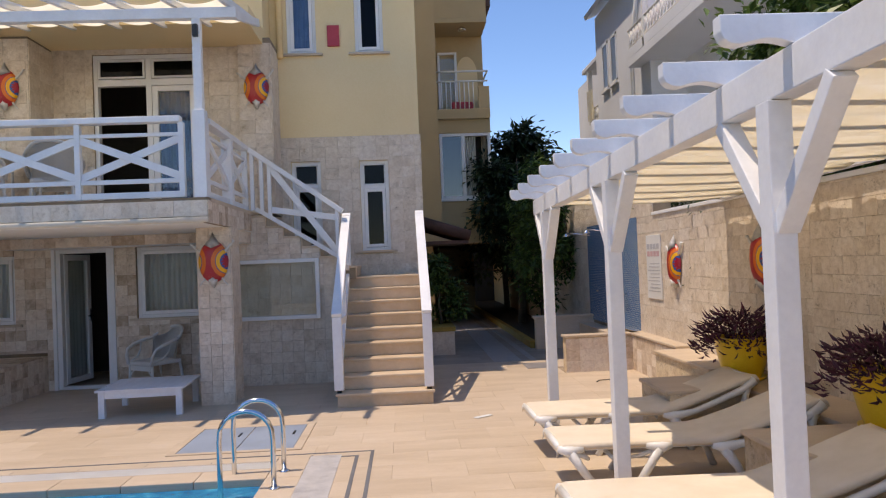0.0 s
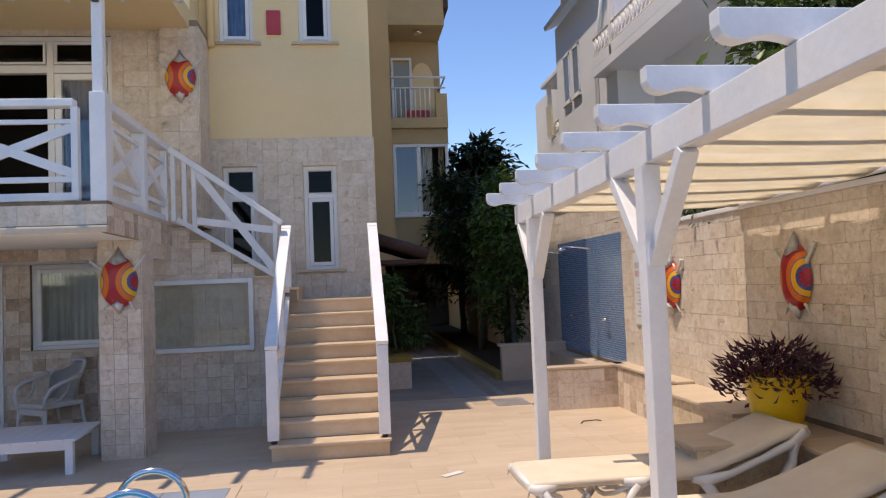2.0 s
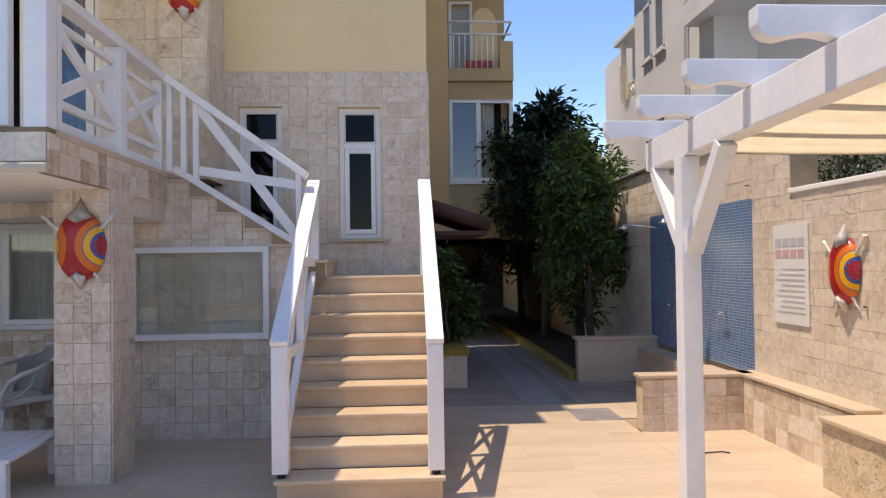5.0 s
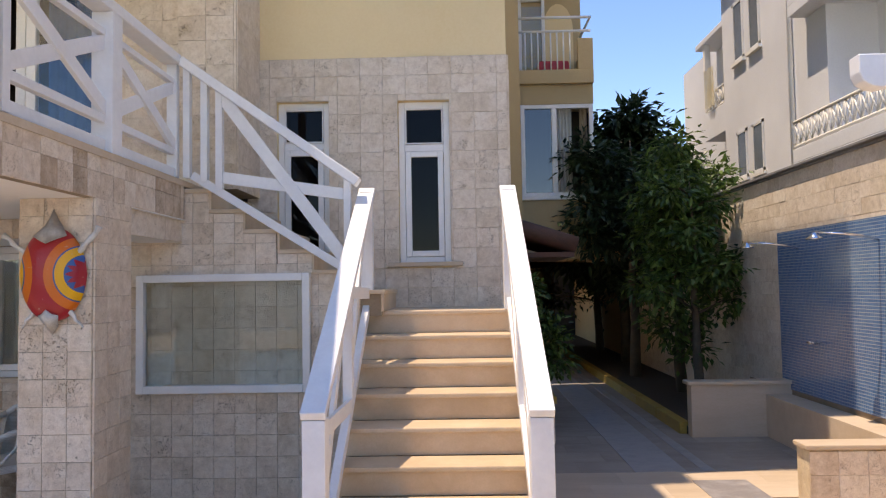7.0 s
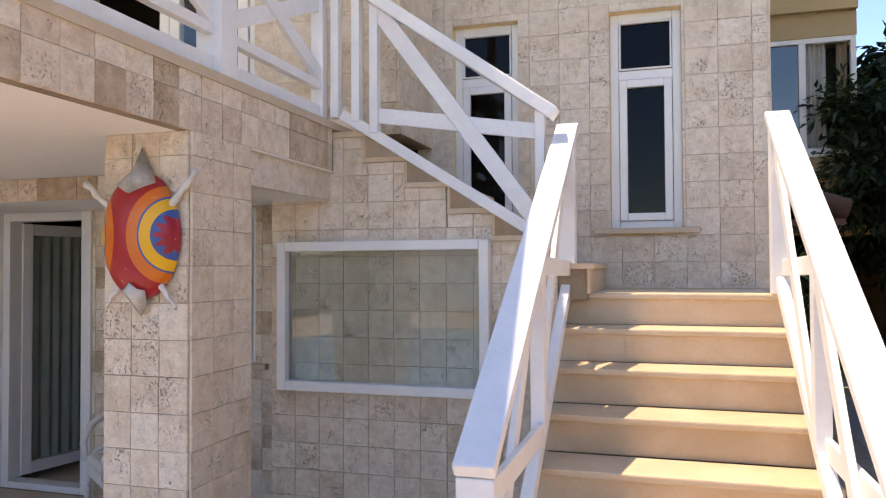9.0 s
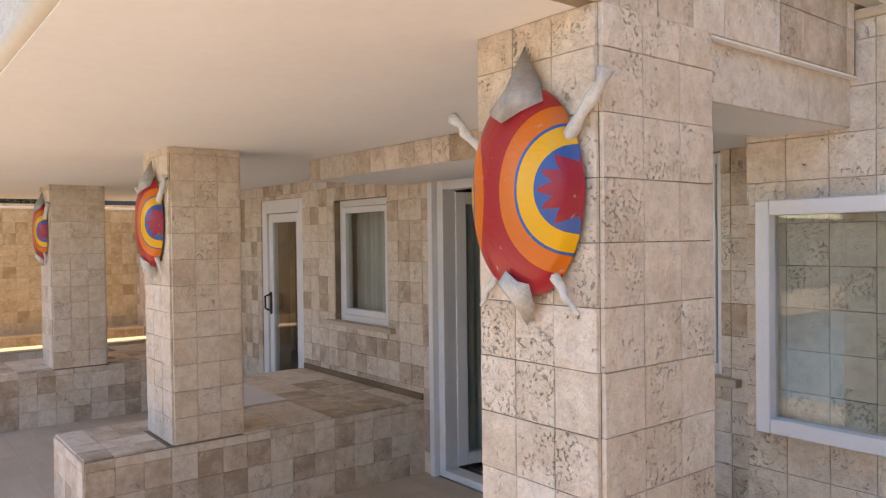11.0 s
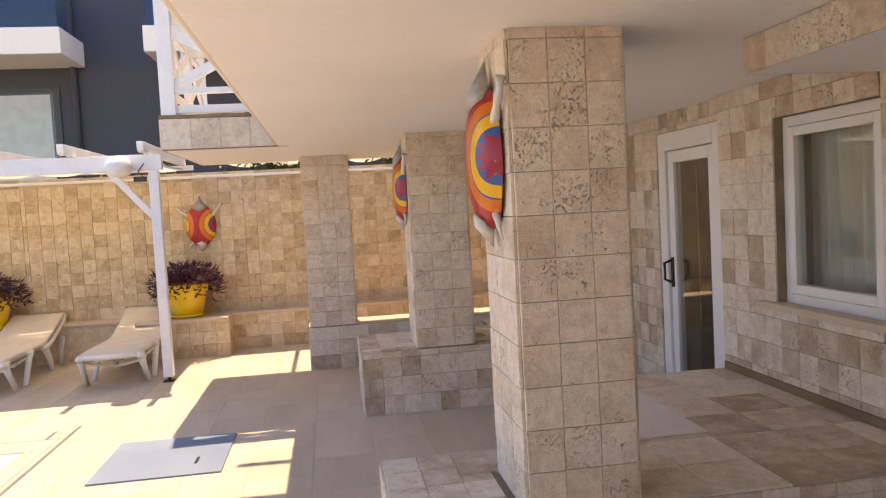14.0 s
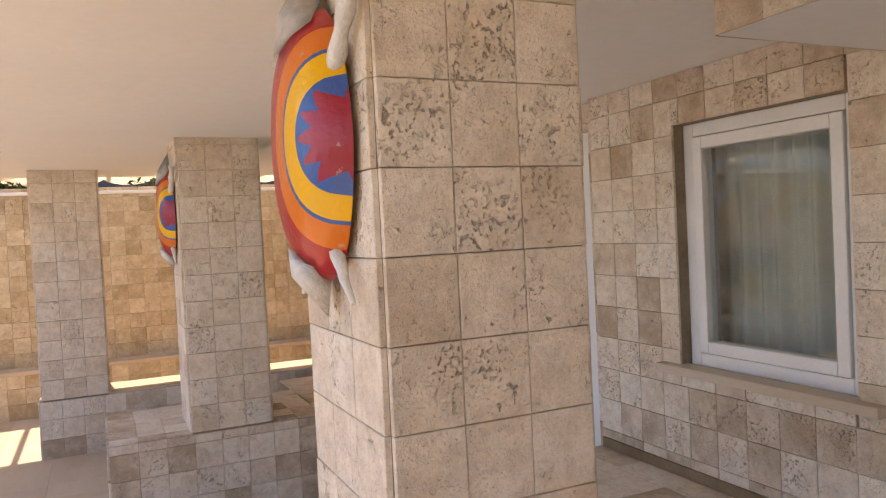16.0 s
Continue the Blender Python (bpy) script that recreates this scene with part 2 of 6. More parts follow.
ASPHALT = plain("dark_paving", (0.10, 0.10, 0.11), (0.17, 0.17, 0.18), 0.8, 3.0, 50.0, 0.2)
GREY_COVER = plain("grey_blue_cover", (0.24, 0.29, 0.37), (0.31, 0.37, 0.46), 0.45, 2.0, 60.0, 0.05)
SLATE = plain("weathered_grey_slab", (0.16, 0.16, 0.165), (0.28, 0.275, 0.27), 0.75, 4.0, 50.0, 0.3)
PAPER = plain("white_sign", (0.74, 0.74, 0.72), (0.80, 0.80, 0.78), 0.4, bump=0.0)
INK = plain("grey_ink", (0.46, 0.46, 0.48), (0.54, 0.54, 0.56), 0.6, bump=0.0)
DRIFT = plain("weathered_white_wood", (0.55, 0.52, 0.47), (0.76, 0.74, 0.70), 0.7, 20.0, 120.0, 0.5)
BROWN_TRIM = plain("brown_marble_trim", (0.16, 0.10, 0.05), (0.25, 0.17, 0.10), 0.5)


# ---- builders ----
def bm_box(bm, lo, hi, bevel=0.0, m=None):
    """A box between two corners, its edges bevelled."""
    lo, hi = Vector(lo), Vector(hi)
    made = bmesh.ops.create_cube(bm, size=1.0)["verts"]
    for v in made:
        v.co = Vector([lo[i] + (v.co[i] + 0.5) * (hi[i] - lo[i]) for i in range(3)])
    if bevel:
        edges = list({e for v in made for e in v.link_edges})
        made = bmesh.ops.bevel(bm, geom=edges, offset=bevel, segments=2, profile=0.6, affect="EDGES")["verts"]
    if m is not None:
        bmesh.ops.transform(bm, matrix=m, verts=made)
    return made


def box(lo, hi, bevel=0.0, m=None):
    bm = bmesh.new()
    bm_box(bm, lo, hi, bevel, m)
    return bm


def beam_between(a, b, w, h, bevel=0.006, up=(0, 0, 1)):
    """A timber of width w and height h from a to b."""
    a, b = Vector(a), Vector(b)
    d = (b - a).normalized()
    s = d.cross(Vector(up)).normalized()
    t = s.cross(d)
    rot = Matrix((s, d, t)).transposed().to_4x4()
    return box((-w / 2, 0, -h / 2), (w / 2, (b - a).length, h / 2), bevel, Matrix.Translation(a) @ rot)


def tube(points, r, sides=10, closed=False, taper=None):
    """A round bar along points."""
    bm = bmesh.new()
    rings, n = [], len(points)
    pts = [Vector(p) for p in points]
    ref = Vector((0.31, 0.17, 0.93))
    for i, p in enumerate(pts):
        d = (pts[min(i + 1, n - 1)] - pts[max(i - 1, 0)]).normalized()
        s = d.cross(ref).normalized()
        t = s.cross(d)
        rr = r * (taper[i] if taper else 1)
        rings.append([bm.verts.new(p + (s * math.cos(k * math.tau / sides) + t * math.sin(k * math.tau / sides)) * rr) for k in range(sides)])
    for a, b in zip(rings, rings[1:]):
        for k in range(sides):
            bm.faces.new((a[k], a[(k + 1) % sides], b[(k + 1) % sides], b[k])).smooth = True
    bm.faces.new(rings[0][::-1])
    bm.faces.new(rings[-1])
    bmesh.ops.recalc_face_normals(bm, faces=bm.faces)
    return bm


def lathe(profile, sides=32):
    """A turned shape from (radius, height) pairs."""
    bm = bmesh.new()
    rings = [[bm.verts.new((r * math.cos(k * math.tau / sides), r * math.sin(k * math.tau / sides), z)) for k in range(sides)] for r, z in profile]
    for a, b in zip(rings, rings[1:]):
        for k in range(sides):
            bm.faces.new((a[k], a[(k + 1) % sides], b[(k + 1) % sides], b[k])).smooth = True
    bm.faces.new(rings[0][::-1])
    bm.faces.new(rings[-1])
    return bm


def extruded(outline, depth, m=None, bevel=0.0):
    """A flat outline (x, z) given depth along y."""
    bm = bmesh.new()
    face = bm.faces.new([bm.verts.new((x, 0, z)) for x, z in outline])
    out = bmesh.ops.extrude_face_region(bm, geom=[face])["geom"]
    bmesh.ops.translate(bm, vec=(0, depth, 0), verts=[v for v in out if isinstance(v, bmesh.types.BMVert)])
    bmesh.ops.recalc_face_normals(bm, faces=bm.faces)
    if bevel:
        bmesh.ops.bevel(bm, geom=list(bm.edges), offset=bevel, segments=1, affect="EDGES")
    if m is not None:
        bmesh.ops.transform(bm, matrix=m, verts=bm.verts)
    return bm


def joined(*bms):
    out = bmesh.new()
    for b in bms:
        me = bpy.data.meshes.new("tmp")
        b.to_mesh(me)
        b.free()
        out.from_mesh(me)
        bpy.data.meshes.remove(me)
    return out


def mesh_of(name, bm, material):
    me = bpy.data.meshes.new(name)
    bm.to_mesh(me)
    bm.free()
    me.materials.append(material)
    return me


def part(name, bm, material, parent=None, label=""):
    ob = new(name, mesh_of(name, bm, material))
    if parent is not None:
        ob.parent = parent
    if label:
        ob["label"] = label
    return ob


def thing(name, label, category, group="", at=None, kind=""):
    ob = new(name)
    if at is not None:
        ob.matrix_basis = at
    return tagged(ob, label, category, group, kind)


def solid(name, bm, material, label, category, kind="", group=""):
    return tagged(part(name, bm, material), label, category, group, kind)


def carve(rects, hole):
    """Takes a rectangle (u0, v0, u1, v1) out of a list of rectangles."""
    a, b, c, d = hole
    out = []
    for u0, v0, u1, v1 in rects:
        if c <= u0 or a >= u1 or d <= v0 or b >= v1:
            out.append((u0, v0, u1, v1))
            continue
        if a > u0:
            out.append((u0, v0, a, v1))
        if c < u1:
            out.append((c, v0, u1, v1))
        m0, m1 = max(u0, a), min(u1, c)
        if b > v0:
            out.append((m0, v0, m1, b))
        if d < v1:
            out.append((m0, d, m1, v1))
    return [r for r in out if r[2] - r[0] > 0.012 and r[3] - r[1] > 0.012]


def wall_with_holes(name, origin, u, width, height, thick, holes, material, label, category="wall"):
    """A wall whose outer face starts at origin and runs along u; openings go through it."""
    u = Vector(u)
    n = u.cross(Vector((0, 0, 1)))
    m = Matrix.Translation(origin) @ Matrix((u, -n, Vector((0, 0, 1)))).transposed().to_4x4()
    bm = bmesh.new()
    cuts = [(0, 0, width, height)]
    for h in holes:
        cuts = carve(cuts, h)
    for a, b, c, d in cuts:
        bm_box(bm, (a, 0, b), (c, thick, d), 0, m)
    return solid(name, bm, material, label, category, "structure")


tile_cache = {}


def tile_mesh(w, h, material, proud, edge):
    key = (round(w, 3), round(h, 3), material.name, proud, edge)
    if key not in tile_cache:
        bm = bmesh.new()
        rings = []
        for inset, z in ((0, 0), (0, proud - edge), (edge, proud)):
            x, y = w / 2 - inset, h / 2 - inset
            rings.append([bm.verts.new(p) for p in ((-x, -y, z), (x, -y, z), (x, y, z), (-x, y, z))])
        for a, b in zip(rings, rings[1:]):
            for k in range(4):
                bm.faces.new((a[k], a[(k + 1) % 4], b[(k + 1) % 4], b[k]))
        bm.faces.new(rings[2])
        tile_cache[key] = mesh_of("tile", bm, material)
    return tile_cache[key]


tile_random = random.Random(7)


def tiles(parent, origin, u, v, width, height, size, material, holes=(), name="tile", gap=0.0017, proud=0.012, edge=0.0015, bond=0.0,
          joined_name="", uneven=1.0, first=(0.0, 0.0)):
    """Lays tiles on a face; u runs to the right and v up as seen from outside. With joined_name they become one mesh."""
    u, v = Vector(u), Vector(v)
    n = u.cross(v)
    basis = Matrix((u, v, n)).transposed().to_4x4()
    tw, th = size
    rects = []
    for j in range(-1, int(height / th) + 2):
        v0, v1 = max(0, j * th + first[1]), min(height, (j + 1) * th + first[1])
        off = first[0] + (bond * tw if j % 2 else 0)
        for i in range(-2, int(width / tw) + 2):
            u0, u1 = max(0, i * tw + off), min(width, (i + 1) * tw + off)
            if u1 - u0 > 0.012 and v1 - v0 > 0.012:
                rects.append((u0, v0, u1, v1))
    for h in holes:
        rects = carve(rects, h)
    verts, faces = [], []
    for u0, v0, u1, v1 in rects:
        w, h = u1 - u0 - gap, v1 - v0 - gap
        c = Vector(origin) + u * ((u0 + u1) / 2) + v * ((v0 + v1) / 2) + n * (tile_random.uniform(-0.0015, 0.0015) * uneven)
        tilt = Euler([radians(tile_random.gauss(0, 0.25) * uneven) for _ in range(2)] + [0]).to_matrix().to_4x4()
        m = Matrix.Translation(c) @ basis @ tilt
        me = tile_mesh(w, h, material, proud, edge)
        if joined_name:
            k = len(verts)
            verts += [m @ p.co for p in me.vertices]
            faces += [[k + i for i in f.vertices] for f in me.polygons]
        else:
            ob = new(name, me)
            ob.parent = parent
            ob.matrix_basis = m
    if joined_name:
        me = bpy.data.meshes.new(joined_name)
        me.from_pydata(verts, [], faces)
        me.materials.append(material)
        ob = new(joined_name, me)
        ob.parent = parent
        ob["kind"] = "stuff"
        return ob


# ---- ground, pool and paths ----
POOL = (-8.3, -3.0, -1.0, 7.42)
bm = bmesh.new()
for a, b, c, d in carve([(-60, -40, 60, 120)], (POOL[0] - 0.15, POOL[1] - 0.15, POOL[2] + 0.15, POOL[3] + 0.15)):
    bm_box(bm, (a, b, -0.3), (c, d, -0.0125))
ground = solid("ground", bm, BED, "sandy grey mortar bed under the paving", "ground", "structure")
pool = thing("pool", "blue mosaic swimming pool filled with still water", "pool", kind="structure")
x0, y0, x1, y1 = POOL
bm = bmesh.new()
bm_box(bm, (x0 - 0.2, y0 - 0.2, -1.6), (x1 + 0.2, y1 + 0.2, -1.4))
for lo, hi in (((x0 - 0.2, y0, -1.4), (x0, y1, -0.062)), ((x1, y0, -1.4), (x1 + 0.2, y1, -0.062)), ((x0, y1, -1.4), (x1, y1 + 0.2, -0.062)), ((x0, y0 - 0.2, -1.4), (x1, y0, -0.062))):
    bm_box(bm, lo, hi)
m, t, b, nodes, links = node_material("pool_mosaic")
pos = nodes.new("ShaderNodeNewGeometry").outputs["Position"]
brick = nodes.new("ShaderNodeTexBrick")
links.new(pos, brick.inputs["Vector"])
brick.offset, brick.inputs["Scale"].default_value = 0.0, 1.0
for k, v in (("Brick Width", 0.03), ("Row Height", 0.03), ("Mortar Size", 0.0015)):
    brick.inputs[k].default_value = v
brick.inputs["Color1"].default_value, brick.inputs["Color2"].default_value, brick.inputs["Mortar"].default_value = (0.02, 0.30, 0.52, 1), (0.05, 0.42, 0.62, 1), (0.4, 0.5, 0.55, 1)
links.new(brick.outputs[0], b.inputs["Base Color"])
b.inputs["Roughness"].default_value = 0.3
part("basin", bm, m, pool)
m, t, b, nodes, links = node_material("pool_water")
wpos = nodes.new("ShaderNodeNewGeometry").outputs["Position"]
swell = math_node(t, "ADD", math_node(t, "MULTIPLY", noise_tex(t, wpos, 3.2, 2), 0.6), math_node(t, "MULTIPLY", noise_tex(t, wpos, 14.0, 2), 0.4))
links.new(ramp(t, swell, [(0.38, (0.004, 0.13, 0.30)), (0.56, (0.01, 0.24, 0.44)), (0.70, (0.06, 0.42, 0.60))]), b.inputs["Base Color"])
b.inputs["Roughness"].default_value = 0.05
b.inputs["IOR"].default_value = 1.33
bump_of(t, swell, 0.35, 0.06, b)
water = part("water", box((x0 + 0.002, y0 + 0.002, -0.16), (x1 - 0.002, y1 - 0.002, -0.055)), m, pool)
water.visible_shadow = False


# ---- house: ground floor ----
TILE = 0.15
BACK = 12.6
SOFFIT = 2.2
FLOOR2 = 2.47
# rear wall of the covered terrace
back_holes = [(-6.34, 0.985, -5.54, 1.99), (-4.98, 0.0, -4.16, 2.1), (-3.80, 1.0, -2.78, 2.055)]
X0 = -6.9
wall_back = wall_with_holes("wall_terrace", (X0, BACK, 0), (1, 0, 0), 4.6, SOFFIT, 0.3, [(a - X0, b, c - X0, d) for a, b, c, d in back_holes], GROUT,
                            "terrace wall clad in small travertine tiles")
wall_door = wall_with_holes("wall_terrace_end", (-12.2, BACK + 0.06, 0), (1, 0, 0), 5.3, SOFFIT, 0.3, [(4.30, 0.0, 5.20, 2.06)], GROUT,
                            "recessed terrace wall clad in travertine")
LAND = 1.4967
bm = bmesh.new()
bm_box(bm, (-2.40, 12.15, 0), (-0.70, 12.4, LAND - 0.03))
# noses and tops of the upper flight, from the landing upwards
FLIGHT = [(-0.517 - 0.253 * i, 1.657 + 0.153 * i) for i in range(6)]
for i, (x, z) in enumerate(FLIGHT):
    bm_box(bm, (-2.40 if i == 5 else FLIGHT[i + 1][0] - 0.03, 12.15, LAND - 0.03), (x - 0.03, 12.4, z - 0.03))
wall_stair = solid("wall_stair_side", bm, GROUT, "wall under the stair clad in travertine tiles", "wall", "structure")
pier = solid("wall_return", box((-2.40, 12.402, 0), (-2.3, 12.598, 2.2)), GROUT, "short return wall beside the stair", "wall", "structure")


def pillar(x0, y0, x1, y1, z0, z1):
    ob = solid("pillar", box((x0, y0, z0), (x1, y1, z1)), GROUT, "square pillar clad in pitted travertine tiles", "pillar", "structure", "terrace pillars")
    return ob


P1 = pillar(-2.40, 10.78, -1.995, 11.23, 0, SOFFIT)
P2 = pillar(-5.56, 10.83, -5.11, 11.235, 0.5, SOFFIT)
P3 = pillar(-8.84, 10.83, -8.39, 11.28, 0.5, SOFFIT)
P4 = pillar(-10.76, 9.95, -10.31, 10.41, 0.44, SOFFIT)
# raised platforms
platform = solid("platform", joined(box((-6.9, 11.24, 0), (-5.11, BACK, 0.5)), box((-5.84, 10.36, 0), (-5.11, 11.24, 0.5))), GROUT,
                 "raised terrace platform clad in travertine tiles", "platform", "structure")
ledge = solid("ledge", joined(box((-9.2, 10.39, 0), (-8.39, 11.6, 0.5)), box((-9.6, 11.6, 0), (-8.39, 12.7, 0.5))), GROUT,
              "low stone ledge round a pillar", "ledge", "structure")
bench_far = solid("bench_wall", box((-10.76, 9.93, 0), (-10.31, 12.7, 0.44)), GROUT, "low stone bench clad in travertine", "bench", "structure")
# balcony slab with its soffit
soffit = solid("ceiling", joined(box((-9.1, 9.81, SOFFIT), (-2.05, 12.9, FLOOR2 - 0.03)), box((-11.0, 8.88, SOFFIT), (-9.1, 12.9, FLOOR2 - 0.03))), PLASTER,
               "white plastered underside of the balcony", "ceiling", "structure")
drop_beam = solid("ceiling_beam", box((-5.35, 11.85, 2.06), (-2.3, BACK - 0.002, SOFFIT - 0.002)), PLASTER, "dropped beam over the terrace door", "beam", "structure")

side_beam = solid("ceiling_beam", box((-2.33, 11.232, 2.03), (-2.03, 12.148, SOFFIT - 0.002)), PLASTER, "dropped stone clad beam between pillar and stair", "beam", "structure")

under_strip = solid("ceiling_strip", box((-2.05, 11.24, 2.193), (-1.992, 12.146, 2.1995)), PLASTER, "white plastered strip under the balcony side", "ceiling", "structure")


def molding(a, b, r=0.05):
    """Rounded white lip along the foot of the slab's edge."""
    return tube([a, b], r, 14)


lip = thing("balcony_lip", "cream rounded plaster lip under the balcony edge", "molding", kind="structure")
for a, b in (((-9.1, 9.805, 2.238), (-2.0, 9.805, 2.238)),):
    part("lip", molding(a, b, 0.034), CREAM_PLASTER, lip)
fascia = solid("balcony_edge", joined(box((-9.1, 9.80, 2.24), (-2.0, 9.809, FLOOR2)), box((-2.05, 9.80, 2.2), (-2.0, 12.2, FLOOR2)), box((-11.0, 8.87, 2.2), (-9.06, 8.879, FLOOR2)),
                                 box((-9.12, 8.87, 2.2), (-9.06, 9.9, FLOOR2))), GROUT, "balcony edge clad in pale travertine", "balcony", "structure")
floor2 = solid("balcony_floor", joined(box((-9.1, 9.9, FLOOR2 - 0.03), (-1.98, 13.0, FLOOR2 + 0.012)), box((-11.0, 8.9, FLOOR2 - 0.03), (-9.1, 13.0, FLOOR2 + 0.012))), PAVING,
               "stone balcony floor", "floor", "structure")

# ---- house: upper floor and facade ----
FRONT = 13.17
upper_holes = [(6.66, 0.02, 8.21, 2.45), (2.0, 0.02, 3.6, 2.45)]
wall_upper = wall_with_holes("wall_balcony", (-11.0, BACK, FLOOR2), (1, 0, 0), 8.8, 2.6, 0.3, upper_holes, GROUT, "upper balcony wall clad in stone")
pilaster = solid("pilaster", box((-2.19, 12.52, FLOOR2), (-1.72, FRONT, 5.1)), GROUT, "stone pilaster beside the balcony", "pillar", "structure")
pil_left = solid("pilaster", box((-5.55, 11.9, FLOOR2), (-4.92, BACK, 5.0)), GROUT, "stone pilaster on the balcony", "pillar", "structure")
fac_holes = [(-1.56, 1.9, -1.1, 3.32), (-0.49, 1.88, -0.04, 3.31), (-1.56, 5.02, -1.1, 7.0), (-0.49, 5.02, -0.04, 7.0)]
X1 = -1.82
facade = wall_with_holes("wall_facade", (X1, FRONT, 0), (1, 0, 0), 0.47 - X1, 12.2, 0.35, [(a - X1, b, c - X1, d) for a, b, c, d in fac_holes], YELLOW,
                         "yellow plastered house front with stone base")
side_wall = solid("wall_side", box((0.12, FRONT + 0.35, 0), (0.47, 19.0, 12.2)), YELLOW, "yellow plastered side wall of the house", "wall", "structure")
top_wall = solid("wall_upper", box((-11.0, BACK, 5.07), (X1 - 0.002, 13.3, 12.2)), YELLOW, "yellow plastered upper wall", "wall", "structure")
upper_slab = solid("ceiling_upper", box((-11.0, 11.5, 5.0), (-1.82, BACK, 5.25)), YELLOW, "yellow plastered underside of the upper balcony", "ceiling", "structure")
house_back = solid("wall_rear", joined(box((-12.2, 17.0, 0), (0.12, 17.3, 12.2)), box((-11.3, 12.96, 0), (-11.0, 17.0, 12.0)), box((-11.3, 13.55, 12.0), (0.12, 17.0, 12.2))), YELLOW,
                   "plain rear walls and roof slab of the house", "wall", "structure")
# Added partitions, coloured dark so the openings look into unlit rooms.
room_backdrop = solid("shade_backdrop", joined(box((-11.0, 14.6, 0), (0.12, 14.7, 9.4)), box((-11.0, 12.92, 2.25), (-1.9, 14.6, 2.44)), box((-2.6, 12.95, 0), (-2.5, 14.6, 2.25))), ROOM_SHADE, "added inner walls coloured dark for the unlit rooms", "wall", "structure")
upper_eave = solid("upper_balcony", joined(box((-11.0, 12.2, 7.3), (-0.72, BACK - 0.002, 7.5)), box((X1 + 0.002, BACK - 0.002, 7.3), (-0.72, FRONT - 0.002, 7.5))), YELLOW, "yellow plastered balcony slab high on the house", "balcony", "structure")

# ---- stairs ----
stairs = thing("stairs", "outdoor stair with beige stone steps", "stairs", kind="structure")
RISE, RUN = 0.1663, 0.26
for i in range(9):
    y, z = 10.15 + i * RUN, i * RISE
    back = FRONT if i == 8 else y + RUN + 0.02
    part("step", box((-0.68, y + 0.03, z), (0.44, back, z + RISE - 0.03), 0.003), STEP, stairs)
    part("tread", box((-0.70, y, z + RISE - 0.03), (0.46, back, z + RISE), 0.008), STEP, stairs)
    if i:
        part("stair_body", box((-0.66, y + 0.05, 0), (0.42, back, z)), GROUT, stairs)
for i, (x, z) in enumerate(FLIGHT):
    below = FLIGHT[i - 1][1] if i else LAND
    part("tread", box((-2.3 if i == 5 else FLIGHT[i + 1][0] - 0.03, 12.125, z - 0.03), (x, FRONT, z), 0.006), STEP, stairs)
    part("riser", box((x - 0.03, 12.13, below + 0.001), (x - 0.012, FRONT, z - 0.031), 0.002), STEP, stairs)
    part("step", box((-2.25, 12.41, LAND - 0.3), (x - 0.032, FRONT, z - 0.031), 0.003), TRAV, stairs)

# ---- garden wall, bench and shower wall ----
RW = 3.58
garden_wall = solid("wall_garden", joined(box((RW, -12, 0), (RW + 0.25, 11.4, 2.18)), box((RW, 11.4, 0), (RW + 0.25, 22.0, 2.82))), GROUT,
                    "garden wall of pale cut stone courses", "wall", "structure")
coping = solid("wall_coping", box((RW - 0.03, -12, 2.18), (RW + 0.28, 11.4, 2.225), 0.008), PLASTER,
               "pale stone coping of the garden wall", "coping", "structure")
high_coping = solid("wall_coping", joined(box((RW - 0.03, 11.4, 2.82), (RW + 0.28, 22.0, 2.845), 0.006), box((RW - 0.07, 11.55, 2.847), (RW + 0.3, 22.0, 2.875), 0.006)), SLATE, "dark grey slab coping on the higher wall", "coping", "structure")
bench = thing("stone_bench", "long stone bench with smooth slabs along the garden wall", "bench", kind="structure")
for lo, hi in (((2.42, 11.98, 0), (3.5, 12.16, 0.5)), ((3.4, 10.2, 0), (RW, 12.16, 0.5)), ((3.12, 8.57, 0), (RW, 10.2, 0.47)), ((2.42, 7.8, 0), (RW, 8.57, 0.42)), ((3.12, 6.35, 0), (RW, 7.8, 0.42)), ((2.4, 5.62, 0), (RW, 6.35, 0.42)), ((3.12, 4.2, 0), (RW, 5.62, 0.42)), ((2.4, 3.4, 0), (RW, 4.2, 0.42)), ((3.12, -6, 0), (RW, 3.4, 0.42))):
    part("bench_body", box(lo, hi), TRAV_WARM, bench)
    part("slab", box((lo[0] - 0.03, lo[1] - 0.03 if lo[1] > 11 else lo[1], hi[2]), (hi[0], hi[1], hi[2] + 0.035), 0.01), PAVING, bench)
shower_wall = thing("shower_wall", "blue glass mosaic shower panel set in the garden wall", "shower", kind="structure")
m, t, b, nodes, links = node_material("blue_mosaic")
pos = nodes.new("ShaderNodeNewGeometry").outputs["Position"]
brick = nodes.new("ShaderNodeTexBrick")
sep, com = nodes.new("ShaderNodeSeparateXYZ"), nodes.new("ShaderNodeCombineXYZ")
links.new(pos, sep.inputs[0])
links.new(sep.outputs[1], com.inputs[0])
links.new(sep.outputs[2], com.inputs[1])
links.new(com.outputs[0], brick.inputs["Vector"])
brick.offset, brick.inputs["Scale"].default_value = 0.0, 1.0
for k, v in (("Brick Width", 0.03), ("Row Height", 0.03), ("Mortar Size", 0.0028)):
    brick.inputs[k].default_value = v
brick.inputs["Color1"].default_value, brick.inputs["Color2"].default_value, brick.inputs["Mortar"].default_value = (0.03, 0.11, 0.28, 1), (0.07, 0.19, 0.40, 1), (0.34, 0.42, 0.5, 1)
links.new(brick.outputs[0], b.inputs["Base Color"])
